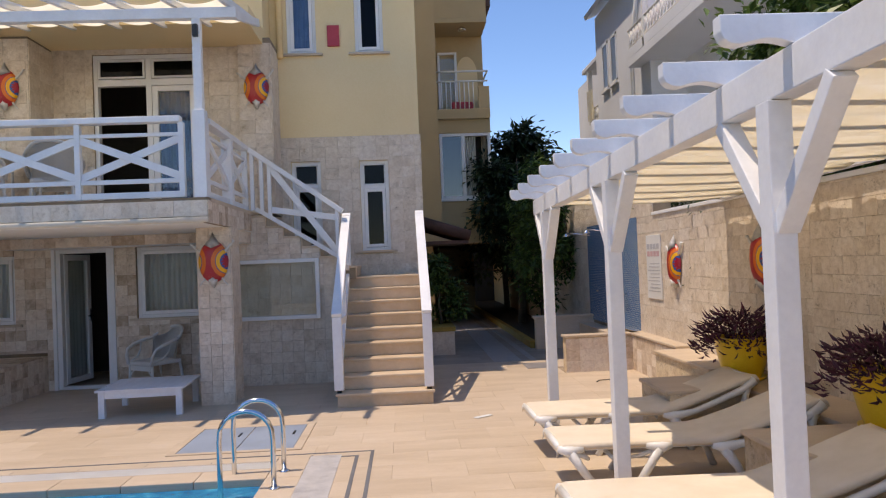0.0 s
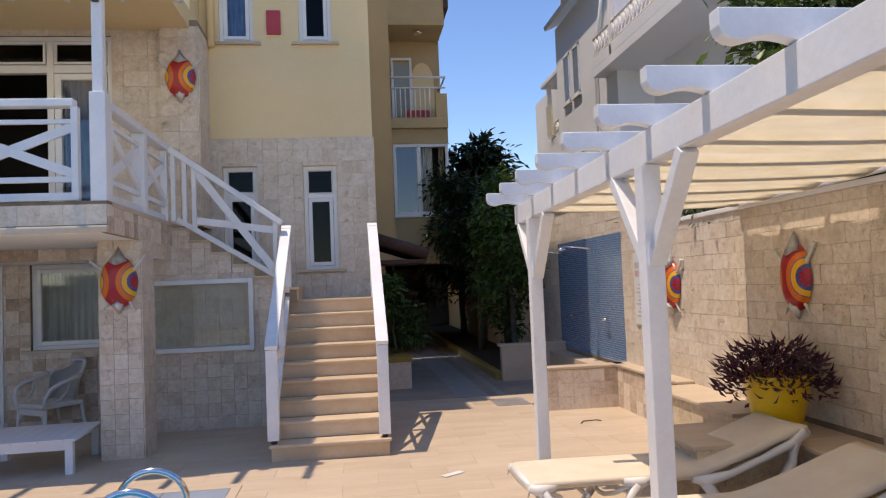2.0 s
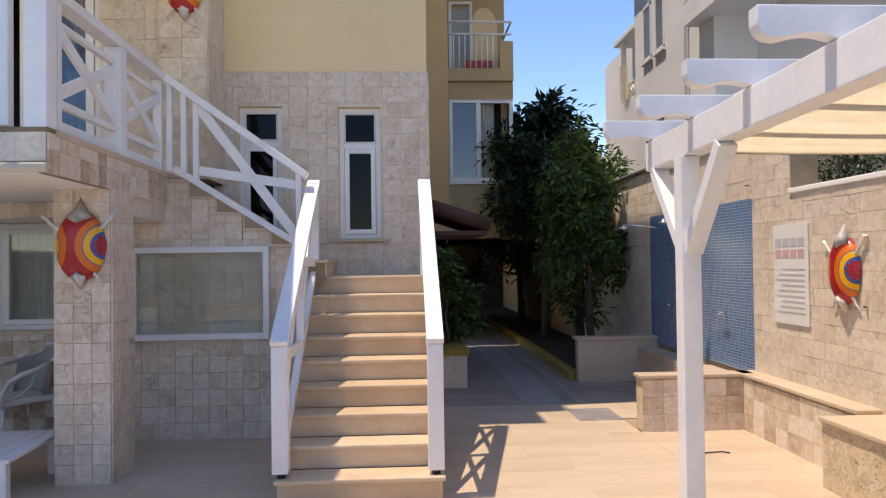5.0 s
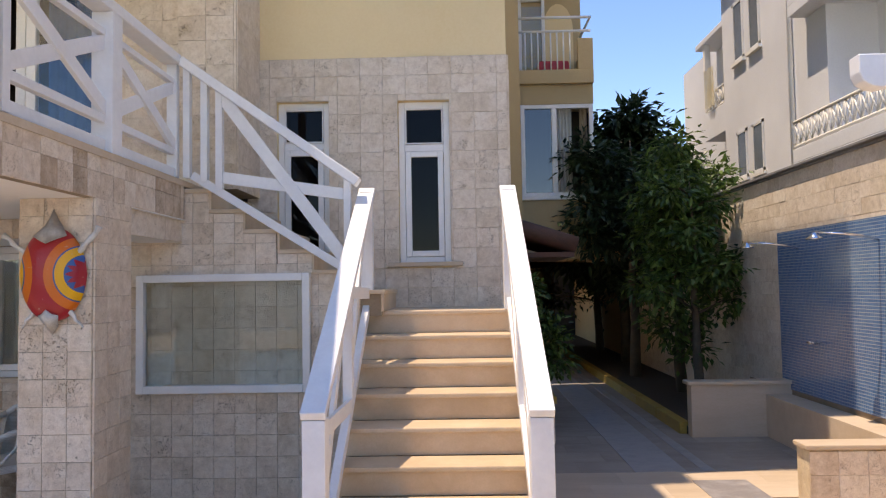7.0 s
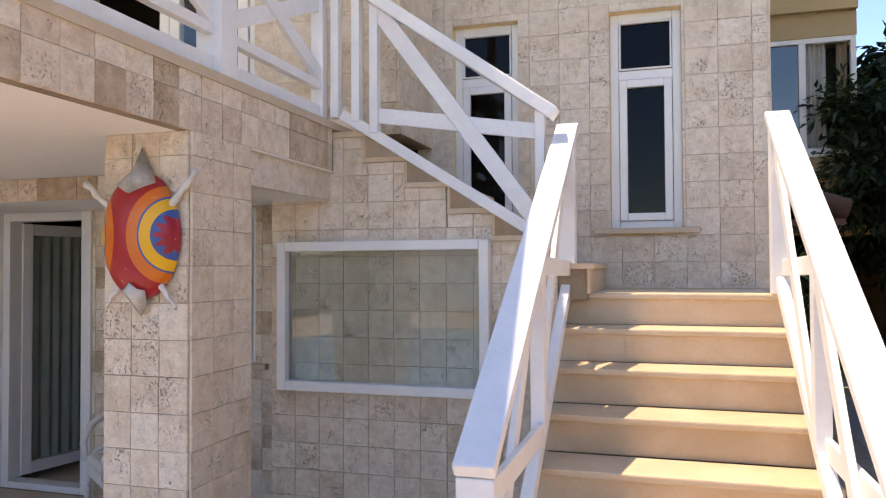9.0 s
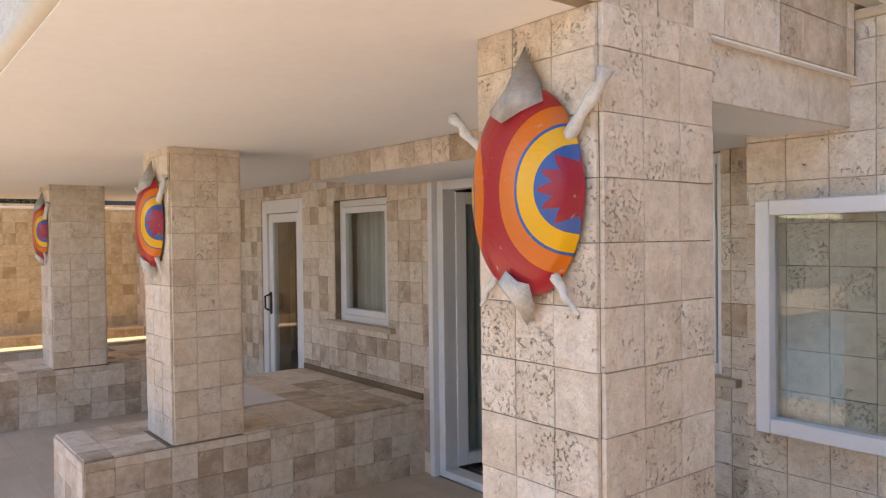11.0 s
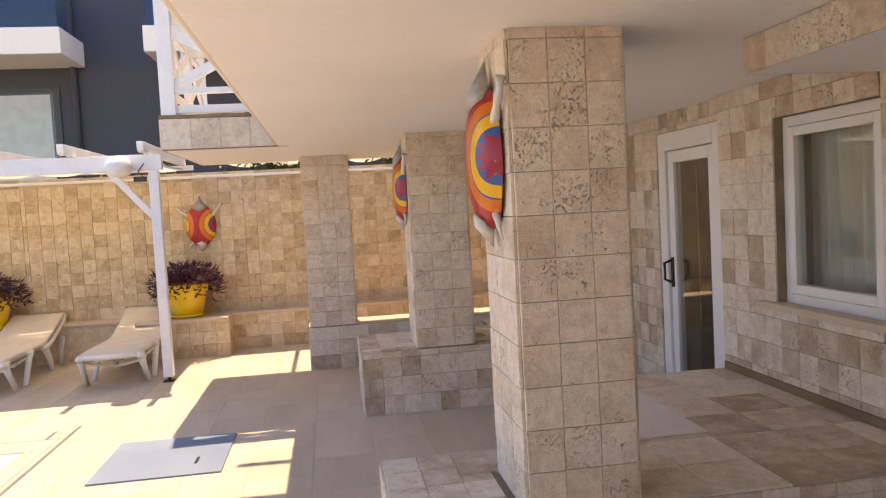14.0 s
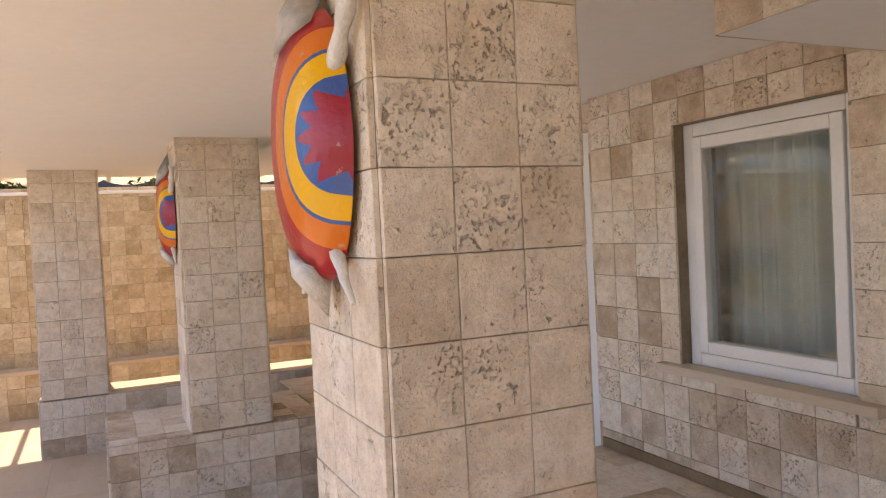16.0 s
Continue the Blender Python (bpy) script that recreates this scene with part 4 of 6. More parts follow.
for i in range(151):
    x = -1.75 - i * 0.06
    s = 0.07 * math.sin(math.pi * ((i / 10) % 1.0))
    rows.append([bm.verts.new((x, 9.8 + 1.8 * k / 4, 4.72 + 0.36 * k / 4 - s)) for k in range(5)])
for a, b in zip(rows, rows[1:]):
    for k in range(4):
        bm.faces.new((a[k], a[k + 1], b[k + 1], b[k])).smooth = True
part("cloth", bm, CREAM, ba)
part("side_rail", beam_between((-1.7, RY, 4.56), (-1.7, 11.55, 5.0), 0.05, 0.1), WHITE_WOOD, ba)

downpipe = solid("downpipe", tube([(-1.66, FRONT - 0.07, 4.95), (-1.66, FRONT - 0.07, 9.5)], 0.05, 10), YELLOW, "yellow painted downpipe on the house front", "pipe", "structure")


# ---- painted fish on the walls ----
m, t, b, nodes, links = node_material("painted_fish")
pos = nodes.new("ShaderNodeTexCoord").outputs["Object"]
sep = nodes.new("ShaderNodeSeparateXYZ")
links.new(pos, sep.inputs[0])
X, Z = sep.outputs[0], sep.outputs[2]


def radius(cx, cz, squash=1.0):
    dx = math_node(t, "MULTIPLY", math_node(t, "SUBTRACT", X, cx), squash)
    dz = math_node(t, "SUBTRACT", Z, cz)
    return math_node(t, "SQRT", math_node(t, "ADD", math_node(t, "MULTIPLY", dx, dx), math_node(t, "MULTIPLY", dz, dz))), dx, dz


PR, PO, PY, PB = (0.42, 0.016, 0.022), (0.72, 0.16, 0.012), (0.85, 0.42, 0.01), (0.02, 0.09, 0.30)
rr, dx, dz = radius(0.21, 0.0, 1.0)
ang = math_node(t, "ARCTAN2", dz, dx)
saw = math_node(t, "MULTIPLY", math_node(t, "ABSOLUTE", math_node(t, "SUBTRACT", math_node(t, "FRACT", math_node(t, "MULTIPLY", ang, 2.4)), 0.5)), 0.07)
inner = math_node(t, "LESS_THAN", math_node(t, "ADD", rr, saw), 0.106)
right = ramp(t, rr, [(0.0, PB), (0.112, PY), (0.157, PB), (0.165, PO), (0.218, PR)])
right.node.color_ramp.interpolation = "CONSTANT"
right = mixed(t, inner, right, (0.36, 0.012, 0.03))
rl, _, _ = radius(-0.187, 0.0, 1.65)
left = ramp(t, rl, [(0.0, PY), (0.092, PB), (0.106, PO), (0.19, PR)])
left.node.color_ramp.interpolation = "CONSTANT"
paint = mixed(t, math_node(t, "GREATER_THAN", X, -0.05), left, right)
wear = ramp(t, noise_tex(t, pos, 38, 4), [(0.67, (0, 0, 0)), (0.72, (1, 1, 1))])
links.new(mixed(t, math_node(t, "MULTIPLY", wear, 0.5), paint, (0.55, 0.45, 0.38)), b.inputs["Base Color"])
b.inputs["Roughness"].default_value = 0.28
bump_of(t, math_node(t, "ADD", noise_tex(t, pos, 14, 3), math_node(t, "MULTIPLY", noise_tex(t, pos, 70, 3), 0.25)), 0.35, 0.012, b)
PAINTED = m
FISH_GREY = plain("grey_fish_paint", (0.30, 0.29, 0.28), (0.52, 0.50, 0.48), 0.55, 12.0, 60.0, 0.3)


def painted_fish():
    """A bulging painted fish, head up, with a snout, a tail and four driftwood fins."""
    f = thing("painted_fish", "red orange and yellow painted fish sculpture hung on stone", "wall sculpture", "painted fish")
    bm = bmesh.new()
    nz, nx = 28, 22
    grid = []
    for j in range(nz + 1):
        s = -1 + 2 * j / nz
        half = 0.165 * max(0.0, 1 - abs(s) ** 2.3) ** 0.5 + 0.022 * (1 - abs(s))
        row = []
        for i in range(nx + 1):
            u = -1 + 2 * i / nx
            bulge = 0.088 * max(0.0, (1 - abs(u) ** 2.4)) ** 0.55 * max(0.05, 1 - abs(s) ** 2.6) ** 0.5
            row.append(bm.verts.new((half * u, -0.008 - bulge, 0.262 * s)))
        grid.append(row)
    for a, b in zip(grid, grid[1:]):
        for i in range(nx):
            bm.faces.new((a[i], a[i + 1], b[i + 1], b[i])).smooth = True
    bm_box(bm, (-0.1, -0.01, -0.2), (0.1, 0.0, 0.2))
    part("body", bm, PAINTED, f)

    def cap(points, y_mid):
        out = bmesh.new()
        ring = [out.verts.new(p) for p in points]
        n = len(points)
        centre = out.verts.new((sum(p[0] for p in points) / n, y_mid, sum(p[2] for p in points) / n))
        behind = out.verts.new((centre.co.x, -0.004, centre.co.z))
        for a, b in zip(ring, ring[1:] + ring[:1]):
            out.faces.new((a, b, centre)).smooth = True
            out.faces.new((b, a, behind)).smooth = True
        return out
    part("snout", cap([(-0.095, -0.048, 0.21), (-0.05, -0.08, 0.188), (0.0, -0.094, 0.165), (0.05, -0.08, 0.188), (0.095, -0.048, 0.21), (0.05, -0.012, 0.27), (0.022, -0.012, 0.315), (0.0, -0.012, 0.365), (-0.022, -0.012, 0.315), (-0.05, -0.012, 0.27)], -0.08),
         FISH_GREY, f, "grey painted snout")
    part("tail", cap([(-0.058, -0.064, -0.222), (-0.03, -0.078, -0.215), (0.0, -0.086, -0.19), (0.03, -0.078, -0.215), (0.058, -0.064, -0.222), (0.035, -0.02, -0.285), (0.0, -0.014, -0.33), (-0.035, -0.02, -0.285)], -0.082),
         DRIFT, f, "pale grey tail")
    rnd = random.Random(3)
    for sx, z0, dx, dz, r in ((1, 0.11, 0.125, 0.15, 0.018), (-1, 0.11, 0.135, 0.11, 0.016), (1, -0.19, 0.075, -0.1, 0.014), (-1, -0.19, 0.08, -0.1, 0.014)):
        pts = [(sx * (0.14 if z0 > 0 else 0.09) + sx * dx * k / 5 + rnd.uniform(-0.009, 0.009), -0.022 + 0.004 * k / 5, z0 + dz * k / 5) for k in range(6)]
        part("fin", tube(pts, r, 8, taper=[0.8, 1.0, 0.7, 1.0, 0.65, 1.15] if z0 > 0 else [1.3, 1.0, 0.8, 0.65, 0.5, 0.35]), DRIFT, f, "weathered driftwood fin")
    return f


FISH = painted_fish()
FISH.matrix_basis = pose(-2.20, 10.762, 1.775)
for m in (pose(-5.335, 10.812, 1.775), pose(-8.615, 10.815, 1.775), pose(EW + 0.016, 8.62, 1.55, 0, 0, 90), pose(EW + 0.016, 5.6, 1.55, 0, 0, 90),
          pose(RW - 0.016, 10.58, 1.52, 0, 0, -90), pose(RW - 0.016, 8.32, 1.57, 0, 0, -90), pose(RW - 0.016, 5.9, 1.57, 0, 0, -90), pose(-1.93, 12.495, 4.35), pose(-5.22, 11.875, 4.28)):
    copy_thing(FISH, m)


# ---- pots with purple plants ----
def leaf_cloud(rnd, count, spread, size, droop=0.0, stems=0):
    """Pointed leaves on arching shoots, joined in one mesh."""
    verts, faces = [], []
    for _ in range(count):
        a = rnd.uniform(0, math.tau)
        reach = spread[0] * rnd.random() ** 0.55
        top = Vector((math.cos(a) * reach, math.sin(a) * reach, spread[1] * rnd.random() - droop * (reach / spread[0]) ** 3))
        d = Vector((math.cos(a + rnd.uniform(-1, 1)), math.sin(a + rnd.uniform(-1, 1)), rnd.uniform(-0.5, 0.9))).normalized()
        s = d.cross(Vector((rnd.uniform(-1, 1), rnd.uniform(-1, 1), 1))).normalized()
        n = d.cross(s)
        l, w = size * rnd.uniform(0.55, 1.35), size * 0.15
        k = len(verts)
        verts += [top, top + d * l * 0.4 + s * w + n * 0.1 * l, top + d * l - n * 0.15 * l, top + d * l * 0.4 - s * w + n * 0.1 * l, top + d * l * 0.45 - n * 0.02 * l]
        faces += [(k, k + 1, k + 4), (k + 1, k + 2, k + 4), (k + 2, k + 3, k + 4), (k + 3, k, k + 4)]
    return verts, faces


def raw_part(name, verts, faces, material, parent, label="", kind=""):
    me = bpy.data.meshes.new(name)
    me.from_pydata([tuple(v) for v in verts], [], faces)
    me.materials.append(material)
    ob = new(name, me)
    ob.parent = parent
    tagged(ob, label, kind=kind)
    return ob


def potted_plant(at, seed):
    rnd = random.Random(seed)
    p = thing("potted_plant", "yellow glazed pot with a dark purple trailing plant", "plant", "yellow pots", at)
    part("saucer", lathe([(0.17, 0.0), (0.2, 0.015), (0.205, 0.035), (0.19, 0.035), (0.16, 0.02)], 36), POT, p)
    prof = [(0.155, 0.02), (0.165, 0.03), (0.20, 0.14), (0.232, 0.28), (0.25, 0.37), (0.262, 0.375), (0.265, 0.395), (0.25, 0.40), (0.235, 0.395), (0.225, 0.35)]
    part("pot", lathe(prof, 40), POT, p)
    part("soil", lathe([(0.0001, 0.34), (0.226, 0.345)], 24), SOIL, p)
    stems = [tube([(0.12 * math.cos(a), 0.12 * math.sin(a), 0.35), (0.2 * math.cos(a), 0.2 * math.sin(a), 0.35 + h), (0.3 * math.cos(a), 0.3 * math.sin(a), 0.33 + h * 0.9)], 0.004, 5)
             for a, h in [(rnd.uniform(0, 6.28), rnd.uniform(0.08, 0.25)) for _ in range(22)]]
    part("stem_tangle", joined(*stems), BARK, p)["kind"] = "stuff"
    v, f = leaf_cloud(rnd, 900, (0.40, 0.24), 0.095, 0.19)
    raw_part("leaves", [x + Vector((0, 0, 0.40)) for x in v], f, PURPLE, p)
    return p


for n, (x, y, z) in enumerate(((3.27, 8.22, 0.457), (3.27, 6.1, 0.457), (3.27, 3.8, 0.457), (-11.88, 8.45, 0.46), (-11.95, 6.2, 0.46))):
    potted_plant(pose(x, y, z, 0, 0, 40 * n), 20 + n)


# ---- loungers ----
def lounger():
    """Foot at the origin, head along +x."""
    l = thing("sun_lounger", "white plastic sun lounger with a beige sling and raised back", "lounger", "sun loungers")
    prof = [(0.0, 0.31), (0.02, 0.345), (0.06, 0.36), (0.35, 0.36), (0.75, 0.355), (1.1, 0.35), (1.2, 0.365), (1.45, 0.44), (1.7, 0.53), (1.86, 0.585), (1.92, 0.595), (1.94, 0.57)]
    bm = bmesh.new()
    across = [(-0.285, -0.045), (-0.295, -0.028), (-0.29, -0.008), (-0.27, 0.0), (-0.17, -0.007), (0, -0.012), (0.17, -0.007), (0.27, 0.0), (0.29, -0.008), (0.295, -0.028), (0.285, -0.045)]
    rows = [[bm.verts.new((x, y, z + dz)) for y, dz in across] for x, z in prof]
    for a, b in zip(rows, rows[1:]):
        for k in range(len(across) - 1):
            bm.faces.new((a[k], a[k + 1], b[k + 1], b[k])).smooth = True
    bmesh.ops.recalc_face_normals(bm, faces=bm.faces[:])
    bmesh.ops.solidify(bm, geom=bm.faces[:], thickness=0.005)
    part("sling", bm, SLING, l)
    for s in (-1, 1):
        part("side_rail", tube([(x, s * 0.262, z - 0.035) for x, z in prof[2:7]], 0.022, 10), PLASTIC, l)
        for x, lean in ((0.10, 1), (0.72, -1)):
            # moulded shoulder under the rail that runs down into a flat splayed foot
            part("leg", joined(tube([(x - 0.09, s * 0.275, 0.325), (x - 0.02 * lean, s * 0.285, 0.305), (x + 0.09, s * 0.275, 0.32)], 0.036, 10, taper=[0.7, 1.15, 0.7]),
                               tube([(x, s * 0.285, 0.30), (x + 0.06 * lean, s * 0.29, 0.20), (x + 0.20 * lean, s * 0.30, 0.0)], 0.032, 10, taper=[1.25, 0.95, 0.85]),
                               tube([(x + 0.05 * lean, s * 0.275, 0.285), (x + 0.13 * lean, s * 0.22, 0.235), (x + 0.16 * lean, s * 0.1, 0.20), (x + 0.16 * lean, 0, 0.19)], 0.015, 8)), PLASTIC, l)
        part("back_support", joined(tube([(1.10, s * 0.275, 0.30), (1.18, s * 0.285, 0.285), (1.36, s * 0.285, 0.315), (1.6, s * 0.285, 0.40), (1.8, s * 0.285, 0.48), (1.9, s * 0.275, 0.55)], 0.032, 10, taper=[0.7, 1.3, 0.8, 0.8, 1.0, 1.35]),
                                    tube([(1.83, s * 0.285, 0.49), (1.8, s * 0.285, 0.36), (1.68, s * 0.29, 0.2), (1.64, s * 0.295, 0.0)], 0.03, 10, taper=[1.3, 1.05, 0.9, 0.85])), PLASTIC, l)
        part("back_leg", tube([(1.18, s * 0.285, 0.28), (1.27, s * 0.29, 0.15), (1.33, s * 0.295, 0.0)], 0.03, 10, taper=[1.35, 1.0, 0.85]), PLASTIC, l)
    part("foot_bar", tube([(0.03, -0.25, 0.325), (0.03, 0.25, 0.325)], 0.022, 10), PLASTIC, l)
    part("head_bar", tube([(1.9, -0.265, 0.56), (1.9, 0.265, 0.56)], 0.024, 10), PLASTIC, l)
    part("cross_bar", tube([(0.4, -0.26, 0.24), (0.4, 0.26, 0.24)], 0.016, 8), PLASTIC, l)
    return l


first = lounger()
first.matrix_basis = pose(1.18, 7.86, 0, 0, 0, 1)
for m in (pose(1.17, 6.86, 0, 0, 0, -1), pose(0.99, 5.46, 0, 0, 0, 1), pose(1.1, 4.5, 0, 0, 0, 0), pose(-10.2, 7.98, 0, 0, 0, 180), pose(-10.2, 6.72, 0, 0, 0, 181), pose(-10.2, 5.5, 0, 0, 0, 179)):
    copy_thing(first, m)


# ---- terrace furniture ----
tb = thing("low_table", "low white painted slatted table", "table", at=pose(-2.99, 10.70, 0, 0, 0, 3))
for i in range(9):
    part("slat", box((-0.5 + i * 0.1115, -0.47, 0.305), (-0.5 + i * 0.1115 + 0.108, 0.47, 0.33), 0.004), WHITE_WOOD, tb)
for y in (-0.44, 0.41):
    part("apron", box((-0.47, y, 0.225), (0.47, y + 0.03, 0.304), 0.003), WHITE_WOOD, tb)
for x in (-0.47, 0.40):
    for y in (-0.45, 0.38):
        part("leg", box((x, y, 0.0), (x + 0.07, y + 0.07, 0.304), 0.004), WHITE_WOOD, tb)


m, t, b, nodes, links = node_material("white_wicker")
pos = nodes.new("ShaderNodeTexCoord").outputs["Object"]
swing = nodes.new("ShaderNodeTexWave")
swing.wave_type, swing.bands_direction = "BANDS", "Z"
swing.inputs["Scale"].default_value, swing.inputs["Distortion"].default_value = 30.0, 1.5
links.new(pos, swing.inputs["Vector"])
links.new(ramp(t, swing.outputs["Fac"], [(0.0, (0.62, 0.61, 0.58)), (0.5, (0.78, 0.77, 0.74))]), b.inputs["Base Color"])
b.inputs["Roughness"].default_value = 0.5
bump_of(t, swing.outputs["Fac"], 0.5, 0.004, b)
WICKER = m


def wicker_chair(at, name="wicker_chair"):
    c = thing(name, "white wicker armchair with rounded back", "chair", "wicker chairs", at)
    part("seat", box((-0.25, -0.26, 0.37), (0.25, 0.24, 0.43), 0.025), WICKER, c)
    back = bmesh.new()
    rows = []
    for j in range(11):
        v = j / 10
        row = []
        for i in range(15):
            w = radians(-72 + 144 * i / 14)
            top = 0.88 - 0.14 * (1 - math.cos(w)) - 0.10 * max(0.0, abs(w) - 0.7)
            flare = 1.0 + 0.16 * v + 0.10 * max(0.0, v - 0.8) * 5
            row.append(back.verts.new((0.25 * flare * math.sin(w), 0.03 + 0.23 * flare * math.cos(w) + 0.05 * v, 0.40 + (top - 0.40) * v)))
        rows.append(row)
    for a, b2 in zip(rows, rows[1:]):
        for i in range(14):
            back.faces.new((a[i], a[i + 1], b2[i + 1], b2[i])).smooth = True
    rim = [tuple(v.co) for v in rows[-1]]
    bmesh.ops.solidify(back, geom=back.faces[:], thickness=0.018)
    part("backrest", back, WICKER, c, "woven white wicker back")
    part("rim", tube(rim, 0.022, 9), WICKER, c)
    for s in (-1, 1):
        e = rim[-1] if s > 0 else rim[0]
        part("armrest", tube([e, (s * 0.345, 0.02, 0.69), (s * 0.345, -0.12, 0.655), (s * 0.325, -0.22, 0.60), (s * 0.29, -0.27, 0.50), (s * 0.265, -0.26, 0.38)], 0.024, 9), WICKER, c)
        part("leg", tube([(s * 0.25, -0.24, 0.4), (s * 0.26, -0.26, 0.0)], 0.02, 8), WICKER, c)
        part("leg", tube([(s * 0.23, 0.22, 0.4), (s * 0.25, 0.28, 0.0)], 0.02, 8), WICKER, c)
        part("arm_stay", tube([(s * 0.25, -0.22, 0.43), (s * 0.30, -0.10, 0.47), (s * 0.325, -0.02, 0.56), (s * 0.34, 0.0, 0.67)], 0.013, 6), WICKER, c)
        part("leg_brace", tube([(s * 0.25, -0.25, 0.22), (s * 0.17, -0.24, 0.30), (s * 0.1, -0.24, 0.37)], 0.01, 6), WICKER, c)
    part("apron", box((-0.23, -0.255, 0.30), (0.23, -0.235, 0.37), 0.004), WICKER, c)
    return c


chair_1 = wicker_chair(pose(-3.44, 12.26, 0, 0, 0, -36))
copy_thing(chair_1, pose(-4.3, 11.2, FLOOR2 + 0.012, 0, 0, 200))
copy_thing(chair_1, pose(-5.0, 10.7, FLOOR2 + 0.012, 0, 0, 130))
bt = thing("balcony_table", "white balcony table with slim legs", "table", at=pose(-4.75, 11.4, FLOOR2 + 0.012))
part("tabletop", box((-0.4, -0.4, 0.70), (0.4, 0.4, 0.73), 0.006), PLASTIC, bt)
for x in (-0.35, 0.35):
    for y in (-0.35, 0.35):
        part("leg", tube([(x, y, 0), (x, y, 0.7)], 0.02, 8), PLASTIC, bt)

# ---- pool ladder, grilles, covers ----
ladder = thing("pool_ladder", "polished steel pool ladder with two arched rails", "ladder")
for y in (7.12, 7.58):
    arc = [(-0.88, y, 0.0), (-0.88, y, 0.37)] + [(-1.08 + 0.20 * math.cos(a), y, 0.40 + 0.195 * math.sin(a)) for a in [radians(k * 15) for k in range(1, 12)]] + [(-1.28, y, 0.37), (-1.28, y, -0.9)]
    part("rail", tube(arc, 0.02, 14), STEEL, ladder)
    part("flange", lathe([(0.045, 0.0), (0.045, 0.012), (0.025, 0.02)], 18), STEEL, ladder).matrix_basis = Matrix.Translation((-0.88, y, 0.003))
for z in (-0.3, -0.6):
    part("rung", box((-1.32, 7.13, z), (-1.24, 7.57, z + 0.025), 0.006), STEEL, ladder)
coping_pool = thing("pool_coping", "cream stone pool edge with slotted overflow grille", "pool edge", kind="structure")
x0, y0, x1, y1 = POOL
for i in range(13):
    a = x0 + (x1 - x0) * i / 13
    part("coping_stone", box((a + 0.002, y1 - 0.015, -0.06), (a + (x1 - x0) / 13 - 0.002, y1 + 0.28, 0.006), 0.008), PAVING, coping_pool)
    part("coping_stone", box((a + 0.002, y1 + 0.5, -0.02), (a + (x1 - x0) / 13 - 0.002, y1 + 0.64, 0.006), 0.004), PAVING, coping_pool)
for x in (x0 - 0.28, x1):
    part("coping_stone", box((x + 0.002, y1 + 0.002, -0.06), (x + 0.278, y1 + 0.64, 0.006), 0.008), PAVING, coping_pool)
    for i in range(16):
        a = y0 + (y1 - y0) * i / 16
        part("coping_stone", box((x, a + 0.002, -0.06), (x + 0.28, a + (y1 - y0) / 16 - 0.002, 0.006), 0.008), PAVING, coping_pool)
bm = bmesh.new()
for i in range(330):
    a = x0 + 0.02 + i * (x1 - x0 - 0.02) / 330
    bm_box(bm, (a, y1 + 0.285, -0.02), (a + 0.012, y1 + 0.495, 0.004))
grille = part("grille", bm, PLASTIC, coping_pool, "white slotted overflow grille")
grille["kind"] = "stuff"
for a, b2 in (((-0.72, 3.0), (-0.45, 8.02)),):
    part("marble_strip", box((a[0], a[1], -0.01), (b2[0], b2[1], 0.007), 0.002), GREY_MARBLE, coping_pool, "grey marble inlay")
for k, (xa, ya) in enumerate(((-0.2, 8.1), (-0.33, 7.95))):
    part("slot_drain", joined(box((xa, 3.0, -0.01), (xa + 0.03, ya, 0.0055)), box((-8.9 + 0.1 * k, ya, -0.01), (xa + 0.03, ya + 0.025, 0.0055))), ASPHALT, coping_pool, "dark slot drain round the pool")
hatch = thing("floor_hatch", "grey metal double floor hatch in a stone frame", "hatch")
part("hatch_frame", joined(box((-2.06, 8.28, 0), (-0.84, 8.34, 0.012), 0.003), box((-2.06, 9.34, 0), (-0.84, 9.42, 0.012), 0.003), box((-2.06, 8.34, 0), (-1.99, 9.34, 0.012), 0.003), box((-0.92, 8.34, 0), (-0.84, 9.34, 0.012), 0.003)), PAVING, hatch)
for a, b2 in ((-1.985, -1.46), (-1.45, -0.925)):
    part("cover", box((a, 8.345, 0), (b2, 9.335, 0.01), 0.003), GREY_COVER, hatch)
    part("handle", box((b2 - 0.09, 8.9, 0.011), (b2 - 0.07, 9.05, 0.018), 0.002), BLACK, hatch)
mat = thing("floor_cover", "flat blue grey cover plate on the paving", "cover")
part("plate", box((-8.26, 8.6, 0), (-7.42, 9.42, 0.014), 0.004), plain("pale_blue_cover", (0.13, 0.18, 0.25), (0.17, 0.23, 0.31), 0.6, 2.0, 60.0, 0.03), mat)
part("slot", box((-7.75, 9.22, 0.015), (-7.62, 9.24, 0.017)), BLACK, mat)
arrow = thing("floor_arrow", "red painted outline arrow on the paving", "marking", at=pose(-6.6, 9.0, 0.0075, 0, 0, 88))
arrow_bm = [box((a, b2, 0), (c, d, 0.0012)) for a, b2, c, d in ((-0.03, -0.14, -0.018, 0.0), (0.018, -0.14, 0.03, 0.0), (-0.03, -0.15, 0.03, -0.138))]
arrow_bm += [beam_between((s * 0.08, -0.01, 0.0006), (0, 0.09, 0.0006), 0.012, 0.0012, 0) for s in (-1, 1)]
part("outline", joined(*arrow_bm), plain("pink_red_paint", (0.62, 0.12, 0.18), (0.72, 0.22, 0.27), 0.6, bump=0.0), arrow)
tape = thing("floor_mark", "short white painted mark on the paving", "marking", at=pose(0.93, 9.3, 0.0075, 0, 0, 35))
part("stripe", box((-0.11, -0.035, 0), (0.11, 0.035, 0.0012)), PAPER, tape)

wire = thing("wire_piece", "short bent dark wire lying on the paving", "wire", at=pose(2.75, 11.1, 0.012))
